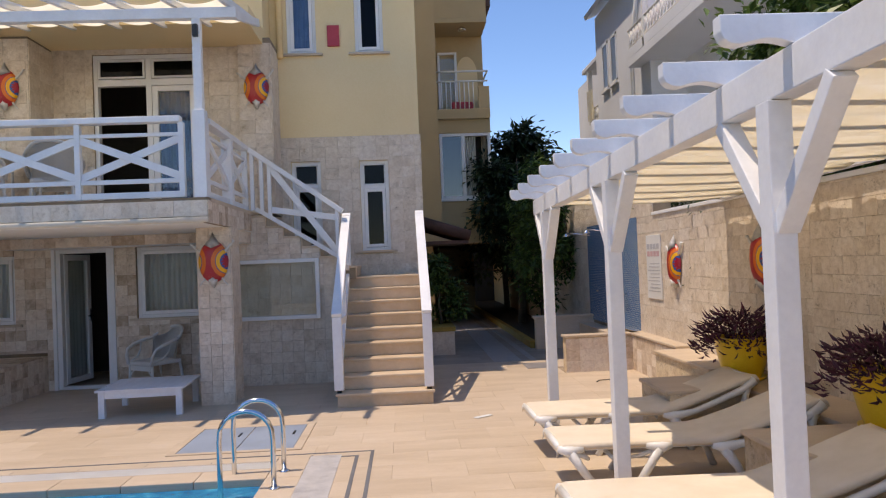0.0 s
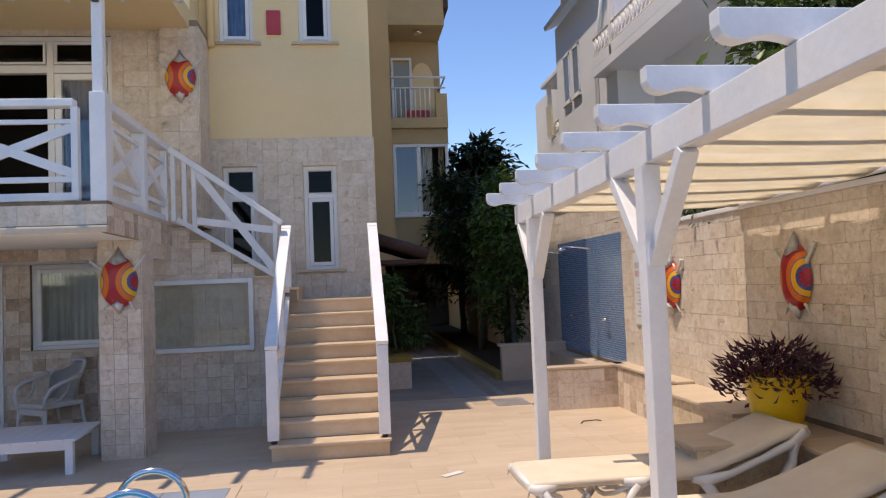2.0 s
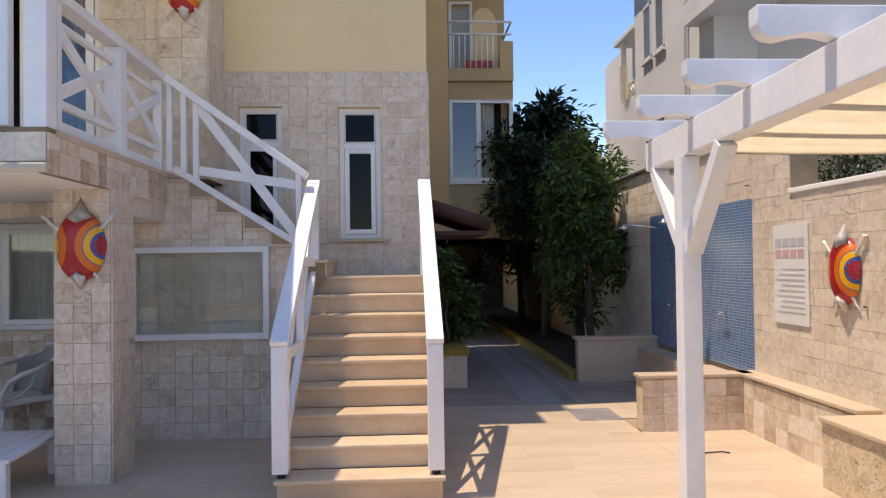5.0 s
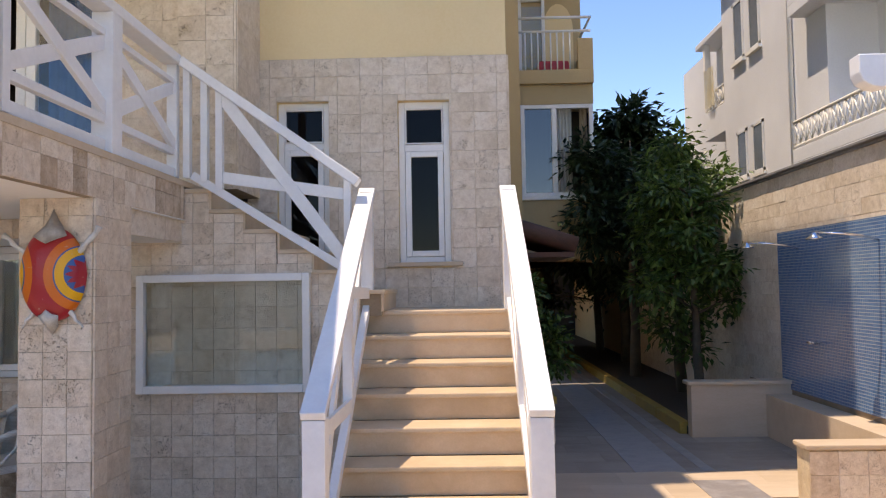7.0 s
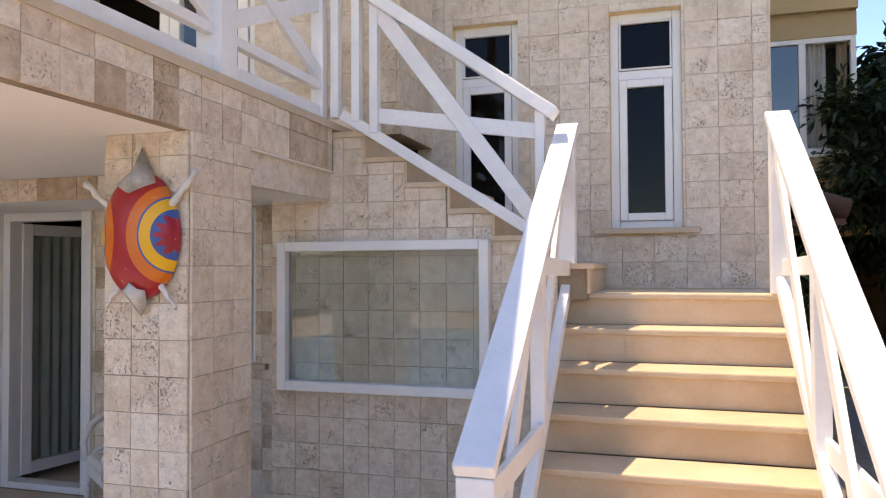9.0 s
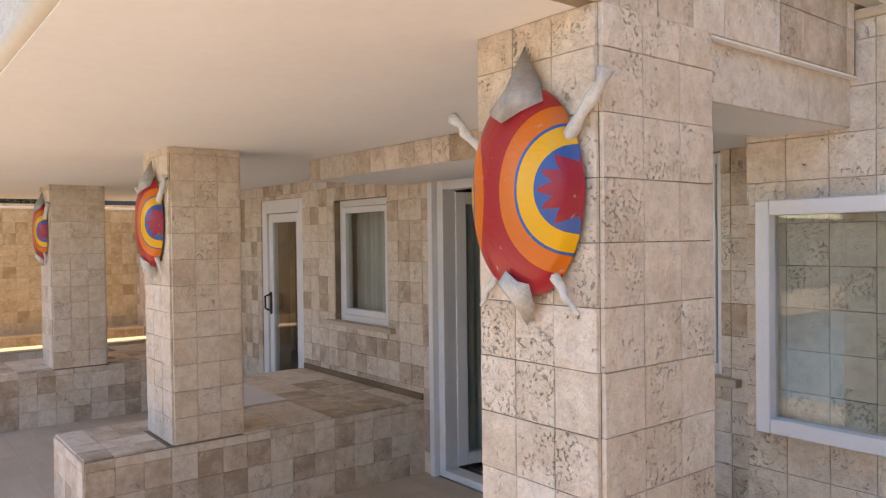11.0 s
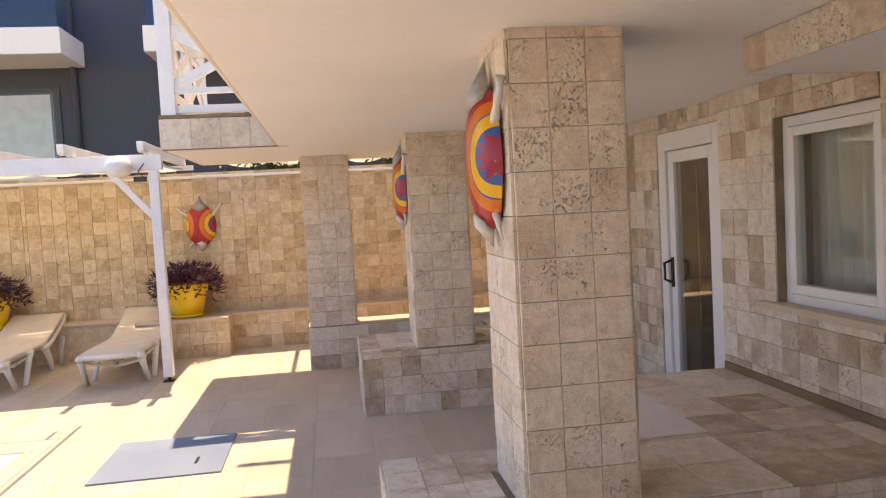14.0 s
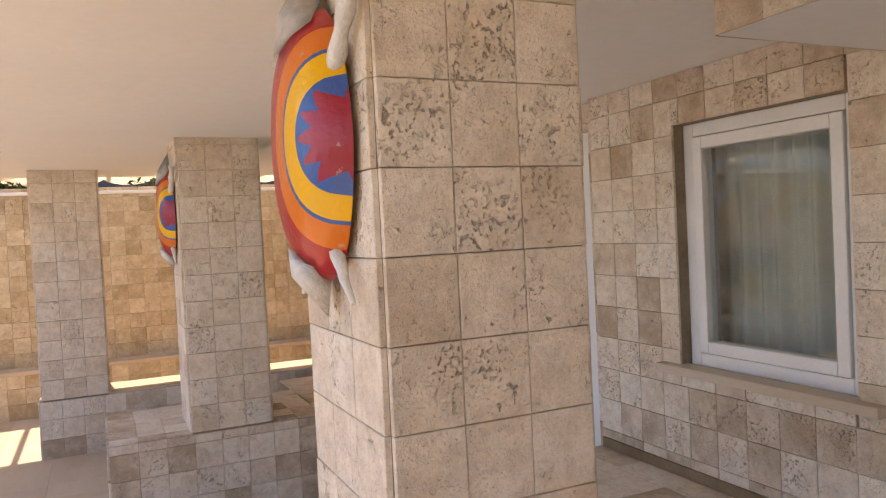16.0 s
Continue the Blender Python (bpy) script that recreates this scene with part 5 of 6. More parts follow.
part("strand", tube([(-0.14, -0.05, 0), (-0.08, 0.06, 0), (0.08, 0.08, 0), (0.12, 0.03, 0)], 0.006, 6), BLACK, wire)

# ---- notice on the garden wall ----
SOFT_RED = plain("faded_red_print", (0.58, 0.36, 0.36), (0.64, 0.42, 0.42), 0.6, bump=0.0)
sign = thing("pool_notice", "white pool rules board with small grey print", "sign")
part("board", box((RW - 0.03, 11.1, 1.04), (RW - 0.016, 11.67, 1.91), 0.003), PAPER, sign)
for j in range(2):
    for i in range(4):
        part("pictogram", box((RW - 0.033, 11.15 + i * 0.125, 1.62 + j * 0.1), (RW - 0.031, 11.25 + i * 0.125, 1.69 + j * 0.1)), SOFT_RED if j == 0 else INK, sign, "small printed pictogram")
for j in range(9):
    part("text_line", box((RW - 0.033, 11.15, 1.14 + j * 0.047), (RW - 0.031, 11.62 - 0.05 * (j % 3), 1.152 + j * 0.047)), INK, sign, "line of small print")

shower = thing("garden_shower", "chrome shower head on the mosaic panel", "shower")
part("pipe", tube([(RW - 0.012, 13.05, 2.0), (RW - 0.1, 13.05, 2.03), (RW - 0.3, 13.05, 2.06), (RW - 0.5, 13.15, 2.08)], 0.011, 8), STEEL, shower)
part("shower_head", lathe([(0.015, 0.05), (0.03, 0.03), (0.07, 0.0), (0.07, -0.01)], 20), STEEL, shower).matrix_basis = Matrix.Translation((RW - 0.5, 13.15, 2.03))
part("tap", joined(tube([(RW - 0.02, 12.7, 1.05), (RW - 0.1, 12.7, 1.05)], 0.015, 8), tube([(RW - 0.08, 12.62, 1.05), (RW - 0.08, 12.78, 1.05)], 0.01, 8)), STEEL, shower)
shower_2 = copy_thing(shower, pose(0, 1.5, 0))
alarm = thing("alarm_box", "flat red box fixed on the yellow wall", "alarm")
part("body", box((-0.92, FRONT - 0.05, 5.13), (-0.73, FRONT, 5.46), 0.01), RED, alarm)
drain = thing("floor_grate", "grey marble inlay with small grate in the path", "grate")
part("plate", box((1.95, 12.52, 0), (2.4, 13.1, 0.009), 0.003), GREY_MARBLE, drain)


# ---- path, beds and neighbours ----
path_bed = solid("planting_bed", box((2.5, 15.03, 0.0), (RW, 30, 0.09)), SOIL, "dark soil bed beside the path", "soil", "structure")
kerb = thing("kerb", "yellow painted kerb along the path", "kerb", kind="structure")
for i in range(15):
    part("kerb_stone", box((2.42, 15.05 + i, 0), (2.54, 16.03 + i, 0.13), 0.012), KERB_YELLOW, kerb)
strip = solid("path_strip", joined(box((1.55, 13.4, 0), (2.0, 30, 0.008)), box((2.15, 13.4, 0), (2.25, 30, 0.008))), PATH_GREY, "grey stone strip along the path", "path", "structure")
planter = thing("planter", "stone planter trough with yellow rim", "planter")
part("trough", box((0.50, 14.6, 0), (1.0, 16.2, 0.42), 0.01), TRAV_PALE, planter)
part("rim", box((0.48, 14.58, 0.42), (1.02, 16.22, 0.5), 0.01), KERB_YELLOW, planter)
carport = solid("carport_roof", box((0.95, 20.6, 2.1), (3.58, 29.9, 2.3)), SHADED_YELLOW, "flat roof over the end of the path", "roof", "structure")
far_end = solid("wall_far", box((-1, 30, 0), (9, 30.3, 3.0)), DARK_WALL, "dark blue grey gate wall closing the path", "wall", "structure")
bed_wall = solid("wall_bed", box((RW, 22.0, 0), (RW + 0.25, 30.0, 2.0)), SHADED_YELLOW, "ochre garden wall beside the path", "wall", "structure")

# second house with bay window and balcony
h2 = thing("neighbour_house", "yellow plastered house with a bay window and small balcony", "house")
Y2 = 19.4
part("wall", box((0.47, Y2 - 0.2, 2.1), (1.10, 22, 12.2)), SHADED_YELLOW, h2)
# Stretched unseen from y 26 to 36 to block sun from the path.
part("wall", box((0.47, 20.5, 2.1), (2.38, 36, 12.2)), SHADED_YELLOW, h2)
part("bay_base", box((1.10, Y2, 2.1), (2.38, 20.5, 3.12), 0.01), SHADED_YELLOW, h2)
part("bay_sill", box((1.09, Y2 - 0.04, 3.12), (2.42, 20.5, 3.18), 0.01), PLASTER, h2)
part("bay_top", box((1.10, Y2, 4.78), (2.38, 20.5, 5.12), 0.01), SHADED_YELLOW, h2)
bayw = part("bay_window", frame_bm(1.12, 2.37, 3.18, 4.78, 0.07, Y2 + 0.01, Y2 + 0.1), WHITE_PVC, h2)
part("mullion", box((1.65, Y2 + 0.01, 3.25), (1.74, Y2 + 0.1, 4.71), 0.005), WHITE_PVC, bayw)
part("corner_frame", box((2.31, Y2 + 0.1, 3.18), (2.37, 20.5, 3.26)), WHITE_PVC, bayw)
part("corner_frame", box((2.31, Y2 + 0.1, 4.7), (2.37, 20.5, 4.78)), WHITE_PVC, bayw)
part("pane", box((1.19, Y2 + 0.05, 3.25), (1.65, Y2 + 0.056, 4.71)), glass_material("sky_glass", (0.12, 0.15, 0.15), 3.0), bayw)
part("pane", box((2.33, Y2 + 0.1, 3.26), (2.336, 20.4, 4.7)), GLASS_DARK, bayw)
part("curtain", drape(1.74, 2.02, 3.2, 4.75, Y2 + 0.16, 5, 0.03, 12), CURTAIN, bayw)
part("curtain", drape(2.16, 2.30, 3.2, 4.75, Y2 + 0.2, 2, 0.03, 13), BEIGE_CURTAIN, bayw)
# Dark backing that paints the unlit room behind the bay.
part("bay_back", box((1.16, Y2 + 0.6, 3.18), (2.3, Y2 + 0.62, 4.78)), ROOM_SHADE, bayw)
part("balcony_front", box((1.10, Y2 - 0.1, 5.12), (2.38, Y2, 5.36), 0.01), SHADED_YELLOW, h2)
part("balcony_pier", box((2.12, Y2 - 0.098, 5.36), (2.38, Y2, 5.9), 0.01), SHADED_YELLOW, h2)
part("balcony_side", box((2.28, Y2, 5.12), (2.38, 20.5, 5.85), 0.01), SHADED_YELLOW, h2)
part("balcony_floor", box((1.10, Y2, 5.12), (2.28, 20.5, 5.2)), PLASTER, h2)
rail = part("rail", joined(tube([(1.10, Y2 - 0.05, 6.28), (2.35, Y2 - 0.05, 6.28), (2.35, 20.5, 6.28)], 0.025, 8), tube([(1.10, Y2 - 0.05, 6.04), (2.35, Y2 - 0.05, 6.04)], 0.022, 8)), PLASTIC, h2)
for i in range(8):
    part("baluster", tube([(1.22 + i * 0.11, Y2 - 0.05, 5.36), (1.22 + i * 0.11, Y2 - 0.05, 6.04)], 0.014, 6), PLASTIC, h2)
part("balcony_door", frame_bm(1.2, 1.7, 5.2, 7.06, 0.06, 20.42, 20.49), WHITE_PVC, h2)
part("pane", box((1.26, 20.44, 5.26), (1.64, 20.45, 6.9)), GLASS, h2)
part("wall", box((1.102, Y2 - 0.06, 7.60), (2.38, 26, 12.0)), SHADED_YELLOW, h2)
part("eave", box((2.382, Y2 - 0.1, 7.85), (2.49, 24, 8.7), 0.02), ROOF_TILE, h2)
# Also covers the added sun-blocking stretch of wall.
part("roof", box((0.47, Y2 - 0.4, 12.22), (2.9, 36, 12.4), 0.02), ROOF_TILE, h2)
part("soffit", box((1.102, Y2 - 0.06, 7.48), (2.38, 24, 7.598)), SHADED_YELLOW, h2)
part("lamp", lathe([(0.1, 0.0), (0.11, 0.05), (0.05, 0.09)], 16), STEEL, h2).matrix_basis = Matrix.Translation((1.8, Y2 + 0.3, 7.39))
part("wall", box((0.47, 20.6, 0), (0.9, 26, 2.1)), SHADED_YELLOW, h2)
part("wall", box((0.47, 26, 0), (2.45, 26.2, 7.6)), SHADED_YELLOW, h2)
part("arch", extruded([(1.95 + 0.28 * math.cos(radians(a)), 6.45 + 0.5 * math.sin(radians(a))) for a in range(0, 181, 12)] + [(1.67, 5.2), (2.23, 5.2)], 0.03, Matrix.Translation((0, 20.465, 0))), YELLOW, h2, "pale yellow arched niche")
cush = thing("cushion", "red cushion on the neighbour's balcony", "cushion")
part("pad", box((1.45, Y2 + 0.1, 5.2), (2.0, Y2 + 0.35, 5.58), 0.05), RED, cush)

canopy = thing("tiled_canopy", "small canopy of dark brown roof tiles", "canopy")
part("board", box((0.47, 15.6, 2.0), (1.4, 17.4, 2.06)), ROOF_TILE, canopy)
for i in range(8):
    part("roof_tile", tube([(0.5, 15.7 + i * 0.22, 2.45), (1.44, 15.7 + i * 0.22, 2.14)], 0.11, 8), ROOF_TILE, canopy)

# grey apartment building behind the garden wall
gb = thing("grey_building", "grey white apartment building with lattice balconies", "building")
GX = 6.5
part("wall", box((GX, 19.6, 0), (GX + 8, 24.6, 9.2)), GREY_WALL, gb)
part("wall", box((GX + 0.9, 10.0, 0), (GX + 9, 19.6, 9.8)), GREY_WALL, gb)
part("wall", box((GX + 0.7, 26.2, 0), (GX + 8, 30, 8.2)), GREY_WALL, gb)
part("wall", box((GX + 0.8, 24.6, 0), (GX + 8, 26.2, 9.2)), GREY_WALL, gb)
part("roof", extruded([(-0.3, 0.0), (2.2, 1.1), (2.2, 1.3), (-0.35, 0.12)], 5.0, Matrix.Translation((GX, 19.6, 9.15))), GREY_WALL, gb)
part("roof", box((GX + 0.12, 24.6, 8.0), (GX + 1.5, 27.0, 8.15), 0.02), GREY_WALL, gb)
part("pillar", box((GX + 0.17, 26.4, 6.2), (GX + 0.32, 26.55, 8.0)), PLASTER, gb)
part("downpipe", tube([(GX - 0.06, 20.9, 0), (GX - 0.06, 20.9, 7.2), (GX - 0.06, 20.6, 7.7), (GX - 0.06, 20.0, 9.0)], 0.05, 8), PLASTER, gb)

FAR_GLASS = plain("dull_far_glass", (0.10, 0.115, 0.125), (0.16, 0.175, 0.185), 0.25, 1.0, 20.0, 0.0)


def west_window(y0, y1, z0, z1):
    w = part("window", joined(box((GX - 0.03, y0, z0), (GX + 0.02, y0 + 0.07, z1)), box((GX - 0.03, y1 - 0.07, z0), (GX + 0.02, y1, z1)), box((GX - 0.03, y0, z0), (GX + 0.02, y1, z0 + 0.07)), box((GX - 0.03, y0, z1 - 0.07), (GX + 0.02, y1, z1))), WHITE_PVC, gb)
    part("pane", box((GX - 0.015, y0 + 0.07, z0 + 0.07), (GX - 0.008, y1 - 0.07, z1 - 0.07)), FAR_GLASS, w)
    part("sill", box((GX - 0.08, y0 - 0.06, z0 - 0.08), (GX, y1 + 0.06, z0)), PLASTER, w)


for z0, z1 in ((4.0, 5.1), (6.7, 8.1), (9.6, 10.6)):
    west_window(22.35, 22.95, z0, z1)
    west_window(23.25, 23.85, z0, z1)


def lattice(parent, a, b, z0, z1):
    """A white cast lattice rail: bars, rings and diagonals."""
    a, b = Vector(a), Vector(b)
    bms = [tube([a + Vector((0, 0, z)), b + Vector((0, 0, z))], 0.035, 6) for z in (z0, z1)]
    n = int((b - a).length / 0.22)
    for i in range(n):
        p, q = a.lerp(b, i / n), a.lerp(b, (i + 1) / n)
        zl, zh = Vector((0, 0, z0)), Vector((0, 0, z1))
        bms += [tube([p + zl, q + zh], 0.016, 5), tube([p + zh, q + zl], 0.016, 5), tube([p + zl, p + zh], 0.018, 5)]
    part("lattice_rail", joined(*bms), PLASTER, parent, "white cast lattice balcony rail")


for zb in (3.6, 6.5):
    part("balcony", box((GX - 0.35, 12.0, zb), (GX + 0.9, 20.3, zb + 0.2), 0.01), GREY_WALL, gb)
    part("balcony_front", box((GX - 0.35, 12.0, zb + 0.2), (GX - 0.25, 20.3, zb + 0.45), 0.01), GREY_WALL, gb)
    lattice(gb, (GX - 0.3, 12.0, 0), (GX - 0.3, 20.3, 0), zb + 0.5, zb + 0.95)
part("balcony", box((GX + 0.15, 24.6, 5.4), (GX + 0.8, 26.5, 6.1), 0.01), GREY_WALL, gb)
lattice(gb, (GX + 0.2, 24.7, 0), (GX + 0.2, 26.4, 0), 6.15, 6.6)
part("door", box((GX + 0.85, 17.2, 6.7), (GX + 0.9, 18.6, 8.6)), RED, gb, "dark red balcony door")
part("railing_post", box((GX - 0.35, 19.0, 6.7), (GX - 0.25, 19.1, 9.3)), PLASTER, gb)
ac = thing("air_conditioner", "grey white air conditioner unit on the balcony", "air conditioner")
part("case", box((GX + 0.3, 16.6, 3.8), (GX + 0.7, 17.4, 4.5), 0.02), PLASTER, ac)
part("fan_grille", lathe([(0.2, 0.0), (0.22, 0.01), (0.22, 0.02)], 20), BLACK, ac).matrix_basis = Matrix.Translation((GX + 0.28, 17.0, 4.15)) @ Matrix.Rotation(radians(-90), 4, "Y")
lo = thing("laundry", "pale cloth hanging on the far balcony", "cloth")
part("cloth", drape(0, 0.5, 6.2, 7.2, 0, 3, 0.04, 3), CREAM, lo).matrix_basis = Matrix.Translation((GX + 0.08, 25.6, 0)) @ Matrix.Rotation(radians(90), 4, "Z")

# dark neighbour beyond the end wall
dk = thing("dark_building", "dark blue grey apartment building with white balconies", "building")
part("wall", box((-24, -6, 0), (-19, 24, 14)), DARK_WALL, dk)
for y0, y1, z in ((2.2, 5.42, 4.88), (6.9, 9.9, 4.88)):
    bal = part("balcony", box((-19, y0, z), (-17.6, y1, z + 0.5), 0.02), PLASTER, dk)
    part("glass_rail", box((-17.68, y0 + 0.05, z + 0.5), (-17.66, y1 - 0.05, z + 1.3)), glass_material("blue_rail_glass", (0.15, 0.3, 0.5), 1.5), bal)
part("window", box((-19.0, 3.4, 1.9), (-18.97, 4.88, 4.5)), BLACK, dk)
part("pane", box((-18.97, 3.5, 2.0), (-18.96, 4.76, 4.38)), GLASS, dk)
part("curtain", box((-18.9685, 3.55, 2.05), (-18.9655, 4.7, 4.35)), CURTAIN, dk)
part("downpipe", tube([(-18.93, 5.2, 0), (-18.93, 5.2, 14)], 0.06, 8), DARK_WALL, dk)
far_house = thing("far_house", "pale houses closing the view behind the trees", "house")
part("wall", box((-2, 44, 0), (14, 50, 6.8)), GREY_WALL, far_house)
part("roof", box((-2.3, 43.7, 6.8), (14.3, 50.3, 7.1), 0.03), PLASTER, far_house)
for i in range(5):
    # Openings filled with the unlit-room colour, no room behind.
    part("window", box((0 + i * 2.6, 43.95, 4.2), (1.2 + i * 2.6, 44.0, 5.6)), ROOM_SHADE, far_house)


# ---- trees and shrubs ----
def tree(at, height, crown_r, leaves, seed, material, leaf, label, low=0.25, lean=(0, 0)):
    rnd = random.Random(seed)
    tr = thing("tree", label, "tree", at=at)
    def at_h(h):
        return Vector((lean[0] * h / height, lean[1] * h / height, h))
    trunk = tube([at_h(height * k / 8) + Vector((rnd.uniform(-0.03, 0.03), rnd.uniform(-0.03, 0.03), 0)) for k in range(9)], 0.055 * height / 3, 8, taper=[1.3 - 1.1 * k / 8 for k in range(9)])
    limbs, clumps = [trunk], []
    for i in range(int(10 + height * 3)):
        h = height * rnd.uniform(low, 0.95)
        a = rnd.uniform(0, math.tau)
        reach = crown_r * rnd.uniform(0.55, 1.05) * (1 - 0.45 * max(0, h / height - 0.55))
        p, q = at_h(h), at_h(h) + Vector((math.cos(a) * reach, math.sin(a) * reach, rnd.uniform(0.05, 0.5) * reach))
        limbs.append(tube([p, p.lerp(q, 0.5) + Vector((0, 0, 0.06)), q], 0.014 * height / 3, 6, taper=[1.2, 0.8, 0.3]))
        clumps += [p.lerp(q, f) for f in (0.55, 0.8, 1.0)]
    part("trunk", joined(*limbs), BARK, tr)
    verts, faces = [], []
    for _ in range(leaves):
        c = clumps[rnd.randrange(len(clumps))]
        g = Vector((rnd.gauss(0, 1), rnd.gauss(0, 1), rnd.gauss(0, 0.8))) * crown_r * 0.17
        p = c + g
        d = (g.normalized() + Vector((rnd.uniform(-1, 1), rnd.uniform(-1, 1), rnd.uniform(-0.9, 0.5)))).normalized()
        s = d.cross(Vector((rnd.uniform(-0.6, 0.6), rnd.uniform(-0.6, 0.6), 1))).normalized()
        n = s.cross(d)
        l, w = leaf * rnd.uniform(0.7, 1.3), leaf * 0.24
        k = len(verts)
        verts += [p, p + d * l * 0.45 + s * w, p + d * l - n * 0.2 * l, p + d * l * 0.45 - s * w]
        faces += [(k, k + 1, k + 2), (k, k + 2, k + 3)]
    raw_part("crown", verts, faces, material, tr)
    return tr


tree(pose(3.0, 16.2, 0.05), 2.9, 0.72, 4600, 1, LEAF, 0.12, "young citrus tree with bright green leaves", 0.2)
tree(pose(3.2, 17.6, 0.05), 3.7, 0.85, 5600, 2, LEAF, 0.13, "bushy citrus tree beside the path", 0.25)
tree(pose(3.0, 19.5, 0.05), 4.1, 1.1, 9000, 3, LEAF_DARK, 0.16, "dark leafy garden tree", 0.25)
tree(pose(3.4, 22.0, 0.05), 5.0, 1.2, 8000, 4, LEAF_DARK, 0.24, "tall dark evergreen garden tree", 0.3)
tree(pose(3.6, 26.0, 0.05), 5.2, 1.5, 9000, 5, LEAF_DARK, 0.16, "dark evergreen tree at the end of the path", 0.2)
tree(pose(3.3, 24.5, 0), 4.4, 1.2, 6000, 6, FLOWER, 0.12, "flowering shrub with pink blossoms", 0.4)
tree(pose(5.4, 9.0, 0.0), 5.4, 1.5, 11000, 7, LEAF, 0.17, "broad leaved tree above the garden wall", 0.45)
tree(pose(4.9, 6.6, 0.0), 5.0, 1.3, 11000, 8, LEAF, 0.18, "broad leaved tree above the garden wall", 0.45)
tree(pose(4.6, 12.4, 0.0), 3.0, 0.9, 7000, 9, LEAF_DARK, 0.07, "fine leaved hedge shrub behind the wall", 0.3)
tree(pose(4.7, 10.2, 0.0), 2.9, 0.9, 7000, 10, LEAF_DARK, 0.07, "fine leaved hedge shrub behind the wall", 0.3)
tree(pose(0.78, 15.3, 0.42), 1.3, 0.45, 3500, 11, LEAF, 0.09, "small green shrub in the trough", 0.15)
for k, (x, y) in enumerate(((-13.6, 7.6), (-13.8, 9.4), (-13.5, 11.5))):
    tree(pose(x, y, 0), 2.45, 0.8, 3500, 30 + k, LEAF_DARK, 0.1, "dark shrub behind the end wall", 0.3)


# ---- pieces: tiles and paving ----
UP = (0, 0, 1)


def clad_pillar(ob, x0, y0, x1, y1, z0, z1, material=TRAV):
    h, TW, TD = z1 - z0, (x1 - x0) / 3, (y1 - y0) / 3
    tiles(ob, (x0, y0, z0), (1, 0, 0), UP, x1 - x0, h, (TW, TILE), material)
    tiles(ob, (x1, y0, z0), (0, 1, 0), UP, y1 - y0, h, (TD, TILE), material)
    tiles(ob, (x0, y1, z0), (0, -1, 0), UP, y1 - y0, h, (TD, TILE), material)
    tiles(ob, (x1, y1, z0), (-1, 0, 0), UP, x1 - x0, h, (TW, TILE), material)


clad_pillar(P1, -2.40, 10.78, -1.995, 11.23, 0.0, SOFFIT, TRAV_EVEN)
clad_pillar(P2, -5.56, 10.83, -5.11, 11.235, 0.512, SOFFIT, TRAV_EVEN)
clad_pillar(P3, -8.84, 10.83, -8.39, 11.28, 0.512, SOFFIT, TRAV_EVEN)
clad_pillar(P4, -10.76, 9.95, -10.31, 10.41, 0.452, SOFFIT, TRAV_EVEN)
# platform and ledges
tiles(platform, (-5.11, 10.36, 0), (0, 1, 0), UP, 2.24, 0.5, (TILE, TILE), TRAV)
tiles(platform, (-5.84, 10.36, 0), (1, 0, 0), UP, 0.73, 0.5, (TILE, TILE), TRAV)
tiles(platform, (-5.84, 11.24, 0), (0, -1, 0), UP, 0.88, 0.5, (TILE, TILE), TRAV)
tiles(platform, (-5.84, 10.36, 0.5), (1, 0, 0), (0, 1, 0), 0.73, 0.88, (TILE * 1.2, TILE), TRAV, [(0.28, 0.43, 0.73, 0.88)])
tiles(platform, (-6.9, 11.24, 0.5), (1, 0, 0), (0, 1, 0), 1.79, 1.36, (0.3, 0.3), TRAV, [])
tiles(ledge, (-8.39, 10.39, 0), (0, 1, 0), UP, 2.3, 0.5, (TILE, TILE), TRAV)
tiles(ledge, (-9.2, 10.39, 0), (1, 0, 0), UP, 0.81, 0.5, (TILE, TILE), TRAV)
tiles(ledge, (-9.2, 10.39, 0.5), (1, 0, 0), (0, 1, 0), 0.81, 1.2, (TILE * 1.2, TILE), TRAV, [(0.36, 0.44, 0.81, 0.89)])
tiles(ledge, (-9.6, 11.6, 0.5), (1, 0, 0), (0, 1, 0), 1.21, 1.1, (0.3, 0.3), TRAV)
tiles(bench_far, (-10.31, 9.93, 0), (0, 1, 0), UP, 2.77, 0.44, (TILE, TILE), TRAV)
tiles(bench_far, (-10.76, 9.93, 0), (1, 0, 0), UP, 0.45, 0.44, (TILE, TILE), TRAV)
tiles(bench_far, (-10.76, 9.93, 0.44), (1, 0, 0), (0, 1, 0), 0.45, 2.77, (0.45, 0.3), PAVING, [(0, 0.02, 0.45, 0.48)])
# terrace walls
tiles(wall_back, (X0, BACK, 0), (1, 0, 0), UP, 1.92, SOFFIT, (TILE, TILE), TRAV, [(a - X0 - (0.03 if a == -4.98 else 0), b, c - X0, d) for a, b, c, d in back_holes] + [(0, 0, 1.8, 0.512)])
tiles(wall_back, (X0 + 1.92, BACK, 0), (1, 0, 0), UP, 2.68, SOFFIT, (TILE, TILE), TRAV, [(a - X0 - 1.92 - (0.03 if a == -4.98 else 0), b, c - X0 - 1.92 + (0.05 if a == -4.98 else 0), d) for a, b, c, d in back_holes])
tiles(wall_back, (X0, BACK + 0.06, 0), (0, -1, 0), UP, 0.06, SOFFIT, (TILE, TILE), TRAV)
